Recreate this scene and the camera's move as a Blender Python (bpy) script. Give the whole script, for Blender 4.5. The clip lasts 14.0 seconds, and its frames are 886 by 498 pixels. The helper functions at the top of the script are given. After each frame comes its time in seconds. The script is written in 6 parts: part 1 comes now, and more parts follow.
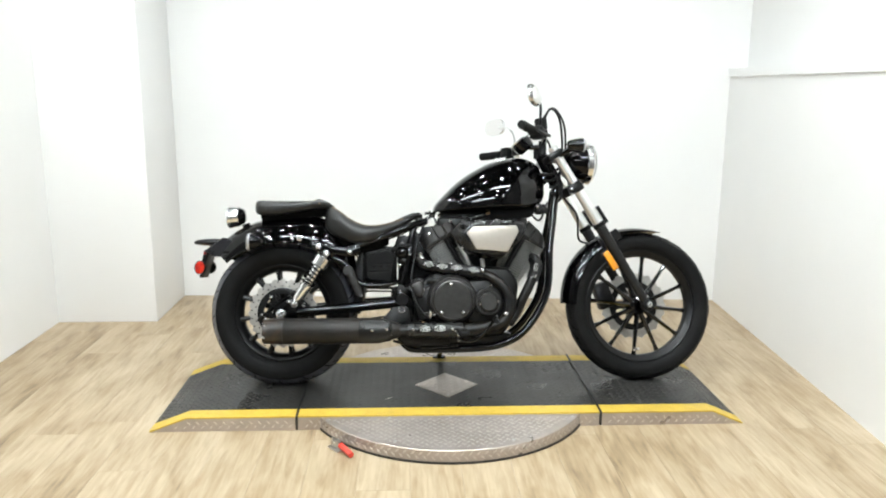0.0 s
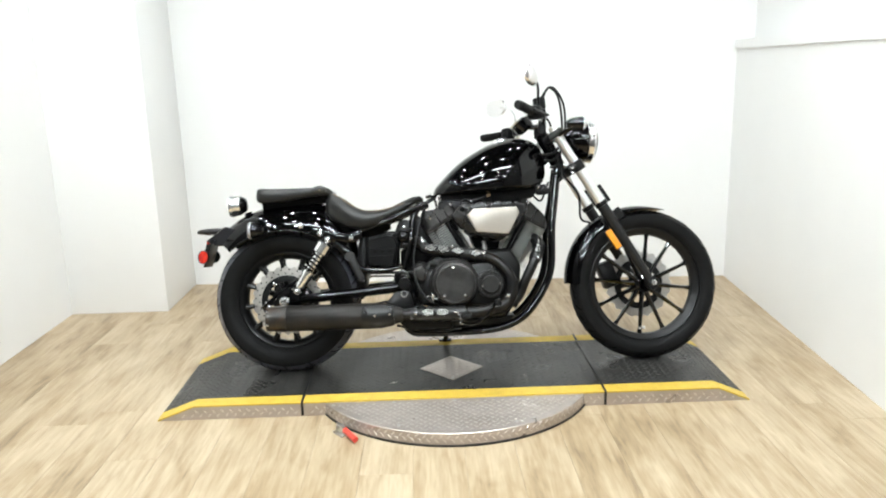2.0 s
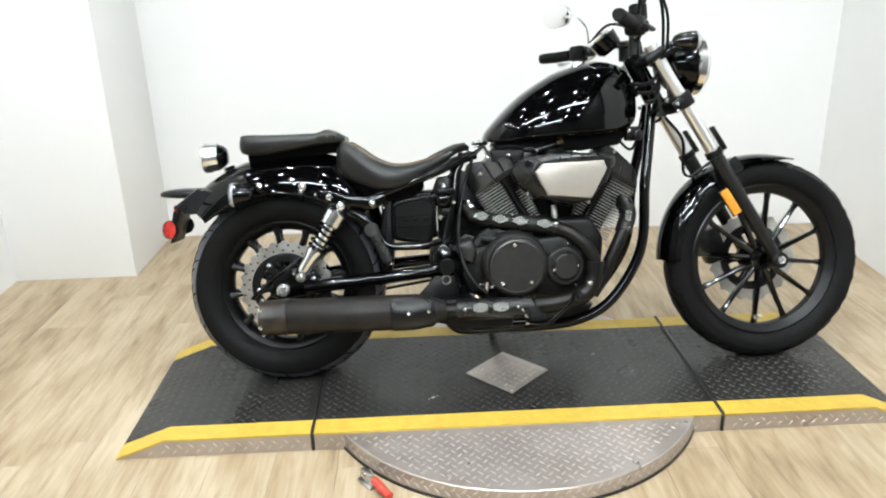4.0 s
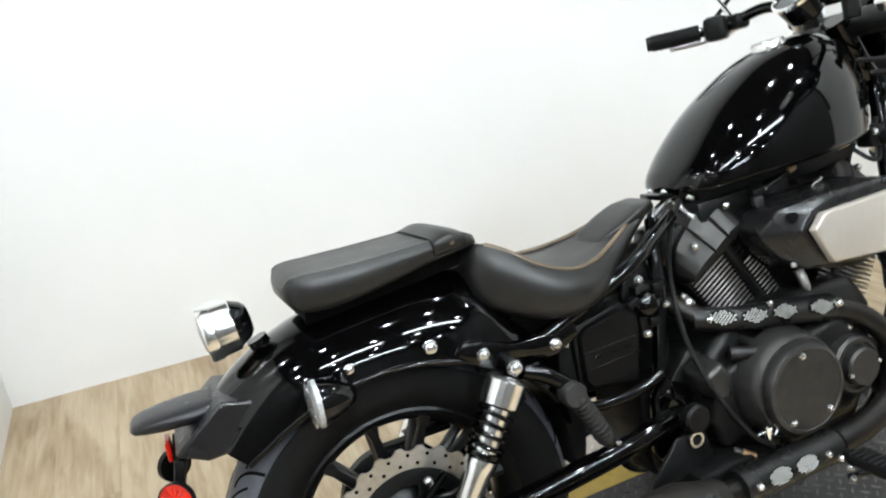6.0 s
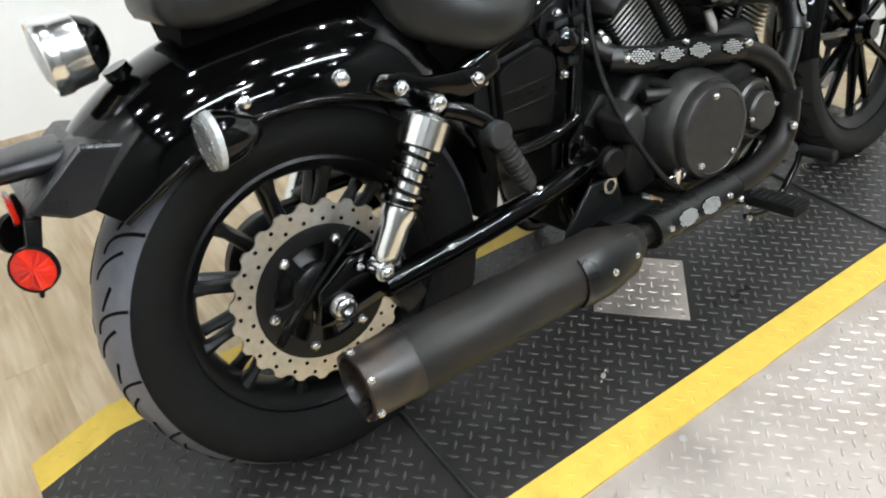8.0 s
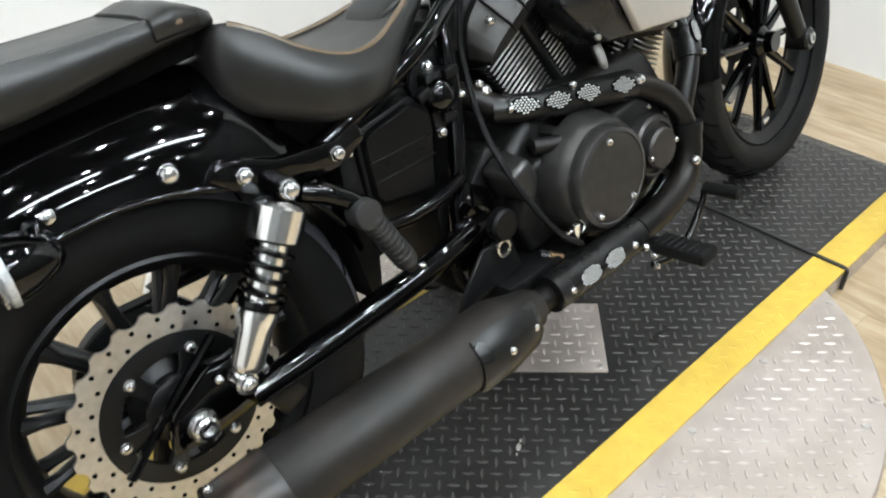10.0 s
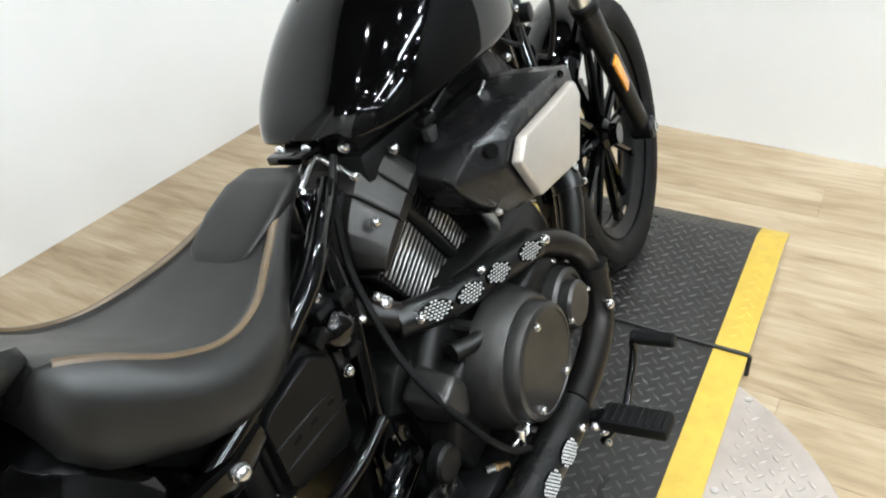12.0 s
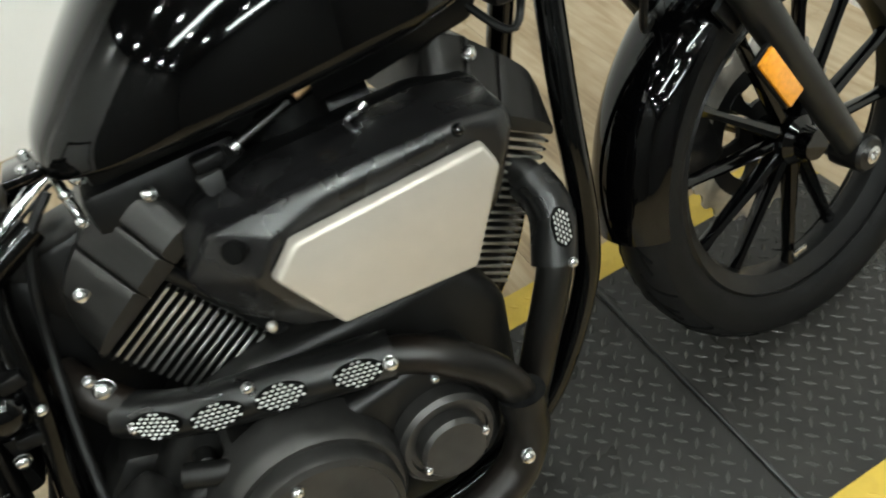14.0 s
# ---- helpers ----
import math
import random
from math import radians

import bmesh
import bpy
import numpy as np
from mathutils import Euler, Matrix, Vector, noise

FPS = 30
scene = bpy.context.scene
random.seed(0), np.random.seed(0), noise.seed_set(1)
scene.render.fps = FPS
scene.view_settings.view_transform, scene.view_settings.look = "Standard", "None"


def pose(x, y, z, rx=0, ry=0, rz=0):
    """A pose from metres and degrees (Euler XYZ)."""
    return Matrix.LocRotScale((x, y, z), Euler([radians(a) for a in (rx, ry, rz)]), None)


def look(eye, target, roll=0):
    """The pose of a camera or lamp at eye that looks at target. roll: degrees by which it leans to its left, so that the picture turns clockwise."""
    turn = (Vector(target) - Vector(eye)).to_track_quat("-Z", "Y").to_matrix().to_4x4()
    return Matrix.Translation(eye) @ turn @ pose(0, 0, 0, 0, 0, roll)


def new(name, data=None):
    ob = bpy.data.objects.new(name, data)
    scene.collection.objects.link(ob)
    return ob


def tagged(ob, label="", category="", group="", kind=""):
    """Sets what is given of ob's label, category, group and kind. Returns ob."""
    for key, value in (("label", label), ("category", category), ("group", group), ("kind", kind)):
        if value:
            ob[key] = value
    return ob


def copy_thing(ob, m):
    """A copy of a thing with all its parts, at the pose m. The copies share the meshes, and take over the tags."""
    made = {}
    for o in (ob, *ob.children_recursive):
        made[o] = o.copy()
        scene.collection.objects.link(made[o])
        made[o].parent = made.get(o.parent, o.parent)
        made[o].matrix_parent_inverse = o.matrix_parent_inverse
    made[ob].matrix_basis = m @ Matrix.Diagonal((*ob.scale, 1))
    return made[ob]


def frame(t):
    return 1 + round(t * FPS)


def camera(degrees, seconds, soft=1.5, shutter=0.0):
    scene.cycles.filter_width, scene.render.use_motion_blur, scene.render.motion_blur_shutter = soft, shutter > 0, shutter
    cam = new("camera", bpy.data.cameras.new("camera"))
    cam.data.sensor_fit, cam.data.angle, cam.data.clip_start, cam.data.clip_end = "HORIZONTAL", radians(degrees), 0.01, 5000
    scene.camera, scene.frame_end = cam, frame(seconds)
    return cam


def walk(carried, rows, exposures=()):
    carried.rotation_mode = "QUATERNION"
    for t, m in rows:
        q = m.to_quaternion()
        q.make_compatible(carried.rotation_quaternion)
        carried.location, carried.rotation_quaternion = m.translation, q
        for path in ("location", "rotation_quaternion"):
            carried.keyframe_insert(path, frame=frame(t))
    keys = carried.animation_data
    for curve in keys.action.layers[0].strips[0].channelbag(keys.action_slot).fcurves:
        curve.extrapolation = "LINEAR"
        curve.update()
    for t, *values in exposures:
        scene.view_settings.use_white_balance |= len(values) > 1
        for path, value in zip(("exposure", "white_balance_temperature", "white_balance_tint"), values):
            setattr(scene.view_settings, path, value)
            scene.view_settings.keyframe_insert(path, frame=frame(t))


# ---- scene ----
cam = camera(60.0, 14.0, 2.0, 0.3)
PATH = [
    (0, (0.52, -3.324, 1.322), (0.619, -1.37, 0.908), 0.4),
    (0.5, (0.532, -3.331, 1.315), (0.626, -1.374, 0.911), -0.2),
    (1, (0.527, -3.338, 1.321), (0.604, -1.381, 0.915), -1.0),
    (1.5, (0.551, -3.34, 1.324), (0.617, -1.382, 0.925), -1.4),
    (2, (0.601, -3.319, 1.328), (0.646, -1.373, 0.867), -1.5),
    (2.5, (0.675, -3.275, 1.316), (0.615, -1.337, 0.826), 0.8),
    (2.7, (0.693, -3.231, 1.306), (0.589, -1.286, 0.851), 1.9),
    (4.8, (0.191, -1.91, 1.317), (0.515, -0.114, 0.501), -5.3),
    (5, (0.145, -1.826, 1.265), (0.553, -0.018, 0.515), -5.5),
    (5.5, (-0.013, -1.47, 1.251), (0.375, 0.376, 0.585), -4.0),
    (6, (-0.253, -1.15, 1.296), (0.384, 0.587, 0.538), -7.8),
    (6.5, (-0.34, -1.05, 1.253), (0.424, 0.56, 0.345), -7.3),
    (7, (-0.358, -0.999, 1.166), (0.388, 0.464, 0.024), -5.6),
    (7.2, (-0.382, -0.978, 1.123), (0.387, 0.376, -0.132), -3.3),
    (9.3, (-0.27, -0.992, 1.154), (0.768, 0.263, -0.008), -2.6),
    (9.5, (-0.253, -0.996, 1.155), (0.805, 0.244, -0.003), -2.3),
    (10, (-0.174, -0.907, 1.144), (0.846, 0.306, -0.076), -3.3),
    (10.5, (-0.089, -0.806, 1.155), (0.953, 0.413, -0.041), -4.2),
    (10.7, (-0.065, -0.761, 1.156), (1.039, 0.409, -0.032), -2.7),
    (11, (-0.061, -0.694, 1.159), (1.018, 0.369, -0.147), -11.1),
    (11.2, (-0.037, -0.643, 1.180), (1.167, 0.357, -0.065), -10.9),
    (11.5, (-0.029, -0.61, 1.193), (1.332, 0.263, 0.017), -6.5),
    (12, (-0.011, -0.589, 1.217), (1.377, 0.275, 0.065), -5.1),
    (12.5, (0.102, -0.67, 1.22), (1.355, 0.422, 0.109), -9.6),
    (12.7, (0.194, -0.715, 1.219), (1.389, 0.443, 0.109), -6.3),
    (13, (0.284, -0.818, 1.242), (1.398, 0.414, 0.128), -3.5),
    (13.2, (0.340, -0.788, 1.233), (1.278, 0.535, 0.062), -7.5),
    (13.5, (0.474, -0.772, 1.197), (1.23, 0.598, -0.049), -8.5),
    (13.7, (0.609, -0.658, 1.233), (1.220, 0.537, -0.241), -5.6),
    (14, (0.762, -0.675, 1.173), (1.225, 0.632, -0.268), -13.2),
]
EXPOSURES = [(0.0, 0.0, 6650, 9), (2.7, 0.07, 6650, 9), (4.8, 0.0, 6500, 10), (9.3, 0.0, 6500, 10), (10.5, -0.05, 6500, 10), (12.0, 0.0, 6500, 10), (12.7, 0.05, 6400, 10), (13.5, 0.04, 6450, 10), (14.0, -0.36, 6950, 4)]
walk(cam, [(t, look(eye, target, roll)) for t, eye, target, roll in PATH], EXPOSURES)

# ---- light ----
world = bpy.data.worlds.new("world")
scene.world = world
world.use_nodes = True
world.node_tree.nodes["Background"].inputs[0].default_value = (0.9, 0.95, 1.0, 1)
world.node_tree.nodes["Background"].inputs[1].default_value = 0.05
SPOT_POWER, TUBE_POWER = 725.0, 115.0


# ---- materials ----
def material(name, color, rough=0.5, metal=0.0, coat=0.0, spec=0.5, grain=0.0, grain_scale=40.0, bump=0.0, bump_scale=200.0, rough_var=0.0, per_object=0.0, stretch=(1, 1, 1), second=None, second_amount=0.0, second_scale=3.0):
    m = bpy.data.materials.new(name)
    m.use_nodes = True
    nt = m.node_tree
    b = nt.nodes["Principled BSDF"]
    b.inputs["Roughness"].default_value = rough
    b.inputs["Metallic"].default_value = metal
    b.inputs["Coat Weight"].default_value = coat
    b.inputs["Coat Roughness"].default_value = 0.03
    b.inputs["Specular IOR Level"].default_value = spec
    b.inputs["Base Color"].default_value = (*color, 1)
    co = nt.nodes.new("ShaderNodeTexCoord")
    mp = nt.nodes.new("ShaderNodeMapping")
    mp.inputs["Scale"].default_value = stretch
    nt.links.new(co.outputs["Object"], mp.inputs["Vector"])

    def noise_node(scale, detail=4.0):
        n = nt.nodes.new("ShaderNodeTexNoise")
        n.inputs["Scale"].default_value = scale
        n.inputs["Detail"].default_value = detail
        nt.links.new(mp.outputs[0], n.inputs["Vector"])
        return n

    def mix(kind, fac, a, b2):
        x = nt.nodes.new("ShaderNodeMix")
        x.data_type, x.blend_type = "RGBA", kind
        for sock, val in ((x.inputs[0], fac), (x.inputs[6], a), (x.inputs[7], b2)):
            if isinstance(val, bpy.types.NodeSocket):
                nt.links.new(val, sock)
            elif isinstance(val, tuple):
                sock.default_value = (*val, 1) if len(val) == 3 else val
            else:
                sock.default_value = val
        return x.outputs[2]

    col = None
    if second:
        n = noise_node(second_scale, 5.0)
        ramp = nt.nodes.new("ShaderNodeMapRange")
        ramp.inputs[1].default_value, ramp.inputs[2].default_value = 0.45, 0.7
        ramp.inputs[4].default_value = second_amount
        nt.links.new(n.outputs["Fac"], ramp.inputs[0])
        col = mix("MIX", ramp.outputs[0], color, second)
    if grain:
        n = noise_node(grain_scale, 6.0)
        ramp = nt.nodes.new("ShaderNodeMapRange")
        ramp.inputs[1].default_value, ramp.inputs[2].default_value = 0.25, 0.75
        ramp.inputs[3].default_value, ramp.inputs[4].default_value = 1 - grain, 1 + grain
        nt.links.new(n.outputs["Fac"], ramp.inputs[0])
        comb = nt.nodes.new("ShaderNodeCombineColor")
        for k in range(3):
            nt.links.new(ramp.outputs[0], comb.inputs[k])
        col = mix("MULTIPLY", 1.0, col or color, comb.outputs[0])
    if per_object:
        info = nt.nodes.new("ShaderNodeObjectInfo")
        ramp = nt.nodes.new("ShaderNodeMapRange")
        ramp.inputs[3].default_value, ramp.inputs[4].default_value = 1 - per_object, 1 + per_object
        nt.links.new(info.outputs["Random"], ramp.inputs[0])
        comb = nt.nodes.new("ShaderNodeCombineColor")
        for k in range(3):
            nt.links.new(ramp.outputs[0], comb.inputs[k])
        col = mix("MULTIPLY", 1.0, col or color, comb.outputs[0])
    if col:
        nt.links.new(col, b.inputs["Base Color"])
    if rough_var:
        n = noise_node(grain_scale * 0.37, 3.0)
        ramp = nt.nodes.new("ShaderNodeMapRange")
        ramp.inputs[1].default_value, ramp.inputs[2].default_value = 0.3, 0.7
        ramp.inputs[3].default_value, ramp.inputs[4].default_value = max(0, rough - rough_var), min(1, rough + rough_var)
        nt.links.new(n.outputs["Fac"], ramp.inputs[0])
        nt.links.new(ramp.outputs[0], b.inputs["Roughness"])
    if bump:
        n = noise_node(bump_scale, 3.0)
        bp = nt.nodes.new("ShaderNodeBump")
        bp.inputs["Strength"].default_value = bump
        bp.inputs["Distance"].default_value = 0.002
        nt.links.new(n.outputs["Fac"], bp.inputs["Height"])
        nt.links.new(bp.outputs[0], b.inputs["Normal"])
    return m


def glass(name, color, rough=0.05, weight=1.0):
    m = material(name, color, rough)
    b = m.node_tree.nodes["Principled BSDF"]
    b.inputs["Transmission Weight"].default_value = weight
    return m


def glow(name, color, strength):
    m = bpy.data.materials.new(name)
    m.use_nodes = True
    b = m.node_tree.nodes["Principled BSDF"]
    b.inputs["Base Color"].default_value = (*color, 1)
    b.inputs["Emission Color"].default_value = (*color, 1)
    b.inputs["Emission Strength"].default_value = strength
    return m


def wood_material():
    """Light oak floor planks: long grain streaks, knots and a tone for each plank."""
    m = material("oak_plank", (0.5, 0.38, 0.24), 0.42, rough_var=0.08, grain_scale=8)
    nt = m.node_tree
    b = nt.nodes["Principled BSDF"]
    co = nt.nodes.new("ShaderNodeTexCoord")
    info = nt.nodes.new("ShaderNodeObjectInfo")
    off = nt.nodes.new("ShaderNodeVectorMath")
    off.operation = "MULTIPLY_ADD"
    comb = nt.nodes.new("ShaderNodeCombineXYZ")
    for k in range(3):
        nt.links.new(info.outputs["Random"], comb.inputs[k])
    nt.links.new(comb.outputs[0], off.inputs[0])
    off.inputs[1].default_value = (37.0, 53.0, 11.0)
    nt.links.new(co.outputs["Object"], off.inputs[2])

    def streak(scale, stretch, lo, hi, detail=6.0):
        mp = nt.nodes.new("ShaderNodeMapping")
        mp.inputs["Scale"].default_value = stretch
        nt.links.new(off.outputs[0], mp.inputs["Vector"])
        n = nt.nodes.new("ShaderNodeTexNoise")
        n.inputs["Scale"].default_value, n.inputs["Detail"].default_value = scale, detail
        n.inputs["Distortion"].default_value = 0.6
        nt.links.new(mp.outputs[0], n.inputs["Vector"])
        r = nt.nodes.new("ShaderNodeMapRange")
        r.inputs[1].default_value, r.inputs[2].default_value = 0.3, 0.7
        r.inputs[3].default_value, r.inputs[4].default_value = lo, hi
        nt.links.new(n.outputs["Fac"], r.inputs[0])
        return r.outputs[0]

    ramp = nt.nodes.new("ShaderNodeValToRGB")
    ramp.color_ramp.elements[0].color = (0.165, 0.114, 0.064, 1)
    ramp.color_ramp.elements[1].color = (0.50, 0.405, 0.280, 1)
    mid = ramp.color_ramp.elements.new(0.45)
    mid.color = (0.345, 0.252, 0.150, 1)
    coarse = streak(3.6, (2.6, 0.6, 1), 0.36, 0.92, 8.0)
    fine = streak(26.0, (2.6, 0.20, 1), -0.19, 0.17)
    fleck = streak(11.0, (2.2, 0.45, 1), 0.26, -0.20, 5.0)
    tone = nt.nodes.new("ShaderNodeMapRange")
    tone.inputs[3].default_value, tone.inputs[4].default_value = -0.07, 0.09
    nt.links.new(info.outputs["Random"], tone.inputs[0])
    dark = nt.nodes.new("ShaderNodeMath")
    dark.operation = "MINIMUM"
    nt.links.new(fleck, dark.inputs[0])
    dark.inputs[1].default_value = 0.02
    add1 = nt.nodes.new("ShaderNodeMath")
    add2 = nt.nodes.new("ShaderNodeMath")
    add3 = nt.nodes.new("ShaderNodeMath")
    nt.links.new(coarse, add1.inputs[0])
    nt.links.new(fine, add1.inputs[1])
    nt.links.new(add1.outputs[0], add3.inputs[0])
    nt.links.new(dark.outputs[0], add3.inputs[1])
    nt.links.new(add3.outputs[0], add2.inputs[0])
    nt.links.new(tone.outputs[0], add2.inputs[1])
    nt.links.new(add2.outputs[0], ramp.inputs[0])
    nt.links.new(ramp.outputs[0], b.inputs["Base Color"])
    bp = nt.nodes.new("ShaderNodeBump")
    bp.inputs["Strength"].default_value, bp.inputs["Distance"].default_value = 0.15, 0.001
    nt.links.new(fine, bp.inputs["Height"])
    nt.links.new(bp.outputs[0], b.inputs["Normal"])
    return m


M_WOOD = wood_material()
M_WALL = material("white_wall_paint", (0.80, 0.795, 0.785), 0.55, bump=0.06, bump_scale=300, grain=0.015, grain_scale=3)
M_CEIL = material("dark_ceiling_paint", (0.06, 0.06, 0.06), 0.8, grain=0.05, grain_scale=4)
M_GAP = material("floor_joint", (0.22, 0.155, 0.09), 0.8, grain=0.1)
# for walls out of view, toned for what black paint and chrome reflect
M_DARKWALL = material("unseen_dark_wall", (0.10, 0.098, 0.095), 0.7, grain=0.04, grain_scale=2)
M_PAINT = material("gloss_black_paint", (0.0006, 0.0006, 0.0007), 0.08, coat=1.0, spec=0.05, rough_var=0.02, grain_scale=30)
M_PAINT.node_tree.nodes["Principled BSDF"].inputs["Coat IOR"].default_value = 1.34
M_FRAME = material("gloss_black_frame", (0.0007, 0.0007, 0.0008), 0.12, coat=0.8, spec=0.1, rough_var=0.04, grain_scale=50)
M_FRAME.node_tree.nodes["Principled BSDF"].inputs["Coat IOR"].default_value = 1.38
M_SATIN = material("satin_black_metal", (0.004, 0.004, 0.0042), 0.34, spec=0.24, grain=0.15, grain_scale=60, bump=0.05, bump_scale=900, rough_var=0.06)
M_ENGINE = material("engine_black", (0.005, 0.0049, 0.0047), 0.36, spec=0.25, grain=0.2, grain_scale=50, bump=0.06, bump_scale=1200, rough_var=0.06)
M_HEAD = material("graphite_metal", (0.021, 0.020, 0.019), 0.37, metal=0.65, spec=0.4, grain=0.15, grain_scale=50, bump=0.05, bump_scale=1200, rough_var=0.06)
M_PLASTIC = material("black_plastic", (0.0032, 0.0032, 0.0033), 0.40, spec=0.16, grain=0.1, grain_scale=80, bump=0.08, bump_scale=1500, rough_var=0.05)
M_GREYPLASTIC = material("grey_black_plastic", (0.007, 0.007, 0.0085), 0.30, grain=0.1, grain_scale=80, rough_var=0.05, spec=0.4)
M_RUBBER = material("tyre_rubber", (0.005, 0.005, 0.0051), 0.56, spec=0.12, grain=0.2, grain_scale=25, bump=0.1, bump_scale=700, rough_var=0.08)
# pale grey stands in for the white wall reflected in black rubber
M_TREAD_SHEEN = material("tyre_tread_sheen", (0.10, 0.10, 0.115), 0.40, spec=0.5, grain=0.15, grain_scale=40, bump=0.1, bump_scale=700, rough_var=0.06)
M_FTREAD = material("front_tread", (0.008, 0.008, 0.0083), 0.5, spec=0.16, grain=0.15, grain_scale=40, bump=0.1, bump_scale=700, rough_var=0.06)
M_GROOVE = material("tread_groove", (0.003, 0.003, 0.003), 0.8, spec=0.05)
M_SEAT = material("seat_vinyl", (0.0078, 0.0075, 0.0070), 0.38, spec=0.42, grain=0.12, grain_scale=40, bump=0.03, bump_scale=900, rough_var=0.04)
# seam brown carries the floor's warm reflection; the snap button is brown itself
M_SEATSEAM = material("seat_seam", (0.10, 0.068, 0.038), 0.4, bump=0.05, bump_scale=900, grain=0.2, grain_scale=60)
M_CHROME = material("chrome", (0.90, 0.90, 0.90), 0.17, metal=1.0, rough_var=0.04, grain_scale=60)
M_BOLT = material("chrome_bolt", (0.66, 0.66, 0.66), 0.22, metal=1.0, rough_var=0.08, grain_scale=200)
M_FORK = material("polished_fork_tube", (0.94, 0.94, 0.93), 0.32, metal=1.0, rough_var=0.04)
M_STEEL = material("brake_disc_steel", (0.57, 0.555, 0.53), 0.38, metal=1.0, grain=0.12, grain_scale=90, rough_var=0.1)
M_FIN = material("machined_fin_edge", (0.46, 0.46, 0.44), 0.35, metal=1.0, grain=0.15, grain_scale=120)
M_SILVER = material("silver_painted_cover", (0.44, 0.405, 0.36), 0.34, metal=0.45, grain=0.03, grain_scale=60, bump=0.02, bump_scale=900, rough_var=0.04)
M_EXHAUST = material("black_ceramic_exhaust", (0.0105, 0.0096, 0.0088), 0.46, spec=0.24, grain=0.25, grain_scale=14, second=(0.026, 0.020, 0.016), second_amount=0.5, second_scale=9, rough_var=0.07)
M_TIP = material("heat_browned_cap", (0.012, 0.0105, 0.0095), 0.34, spec=0.4, grain=0.2, grain_scale=30, second=(0.05, 0.028, 0.016), second_amount=0.7, second_scale=24, rough_var=0.08)
M_SHIELD = material("black_heat_shield", (0.006, 0.006, 0.006), 0.3, spec=0.32, grain=0.15, grain_scale=50, rough_var=0.06)
M_MESH = material("perforated_insert", (0.62, 0.62, 0.60), 0.34, metal=0.3, grain=0.1, grain_scale=300)
M_RED = material("red_reflector", (0.5, 0.014, 0.006), 0.12, coat=0.3, spec=0.3, bump=0.3, bump_scale=600)
M_RED.node_tree.nodes["Principled BSDF"].inputs["Base Color"].default_value = (0.5, 0.014, 0.006, 1)
red_geo = M_RED.node_tree.nodes.new("ShaderNodeNewGeometry")
red_ramp = M_RED.node_tree.nodes.new("ShaderNodeValToRGB")
red_ramp.color_ramp.elements[0].color = (0.30, 0.005, 0.002, 1)
red_ramp.color_ramp.elements[1].color = (0.66, 0.02, 0.005, 1)
M_RED.node_tree.links.new(red_geo.outputs["Random Per Island"], red_ramp.inputs[0])
M_RED.node_tree.links.new(red_ramp.outputs[0], M_RED.node_tree.nodes["Principled BSDF"].inputs["Base Color"])
M_AMBER = material("amber_reflector", (0.70, 0.27, 0.022), 0.16, coat=0.4, grain=0.2, grain_scale=150, bump=0.3, bump_scale=600)
M_CLEAR = material("clear_ribbed_lens", (0.42, 0.425, 0.43), 0.16, metal=0.25, coat=0.6, bump=0.5, bump_scale=500, grain=0.25, grain_scale=160)
M_LENS = glass("headlight_glass", (0.95, 0.97, 0.97), 0.02)
M_MIRROR = material("mirror_glass", (0.9, 0.9, 0.9), 0.01, metal=1.0)
M_DIAL = material("dial_face", (0.02, 0.02, 0.022), 0.25, coat=0.7)
M_ALU = material("aluminium_tread_plate", (0.46, 0.405, 0.365), 0.36, metal=0.6, grain=0.1, grain_scale=18, second=(0.33, 0.27, 0.22), second_amount=0.5, second_scale=5, rough_var=0.1, bump=0.05, bump_scale=400)
M_ALUBAR = material("aluminium_tread_bar", (0.58, 0.53, 0.49), 0.3, metal=0.7, grain=0.1, grain_scale=60)
M_MAT = material("black_tread_plate", (0.0195, 0.0187, 0.0175), 0.33, spec=0.36, grain=0.2, grain_scale=15, second=(0.027, 0.025, 0.022), second_amount=0.4, second_scale=6, rough_var=0.1)
M_MATBAR = material("black_tread_bar", (0.056, 0.054, 0.051), 0.34, spec=0.30, grain=0.25, grain_scale=50, rough_var=0.08)
M_YELLOW = material("yellow_safety_paint", (0.57, 0.39, 0.055), 0.5, grain=0.1, grain_scale=30, second=(0.42, 0.28, 0.04), second_amount=0.3, second_scale=26, bump=0.12, bump_scale=300, rough_var=0.08)
M_STRIP = material("black_rubber_strip", (0.01, 0.01, 0.01), 0.4, grain=0.1)
M_REDGRIP = material("red_vinyl_grip", (0.62, 0.05, 0.03), 0.35, coat=0.2, grain=0.05)
M_SPOT = glow("lamp_glow", (0.915, 0.985, 1.015), SPOT_POWER)
M_TUBE = glow("tube_glow", (0.88, 0.98, 1.04), TUBE_POWER)
M_BOARD = material("white_board", (0.83, 0.84, 0.84), 0.2, coat=0.3, grain=0.01)
M_BLACKWOOD = material("black_wood_frame", (0.02, 0.018, 0.016), 0.4, grain=0.25, grain_scale=30, stretch=(1, 1, 6))
M_PEGARM = material("brushed_peg_arm", (0.05, 0.049, 0.048), 0.38, metal=1.0, grain=0.1, grain_scale=60)
M_PEG = material("grey_peg_rubber", (0.017, 0.017, 0.017), 0.5, spec=0.4, grain=0.15, grain_scale=60, bump=0.1, bump_scale=700)
M_CASE = material("graphite_case_cover", (0.047, 0.0455, 0.044), 0.35, metal=0.7, spec=0.4, grain=0.15, grain_scale=50, bump=0.05, bump_scale=1200, rough_var=0.06)
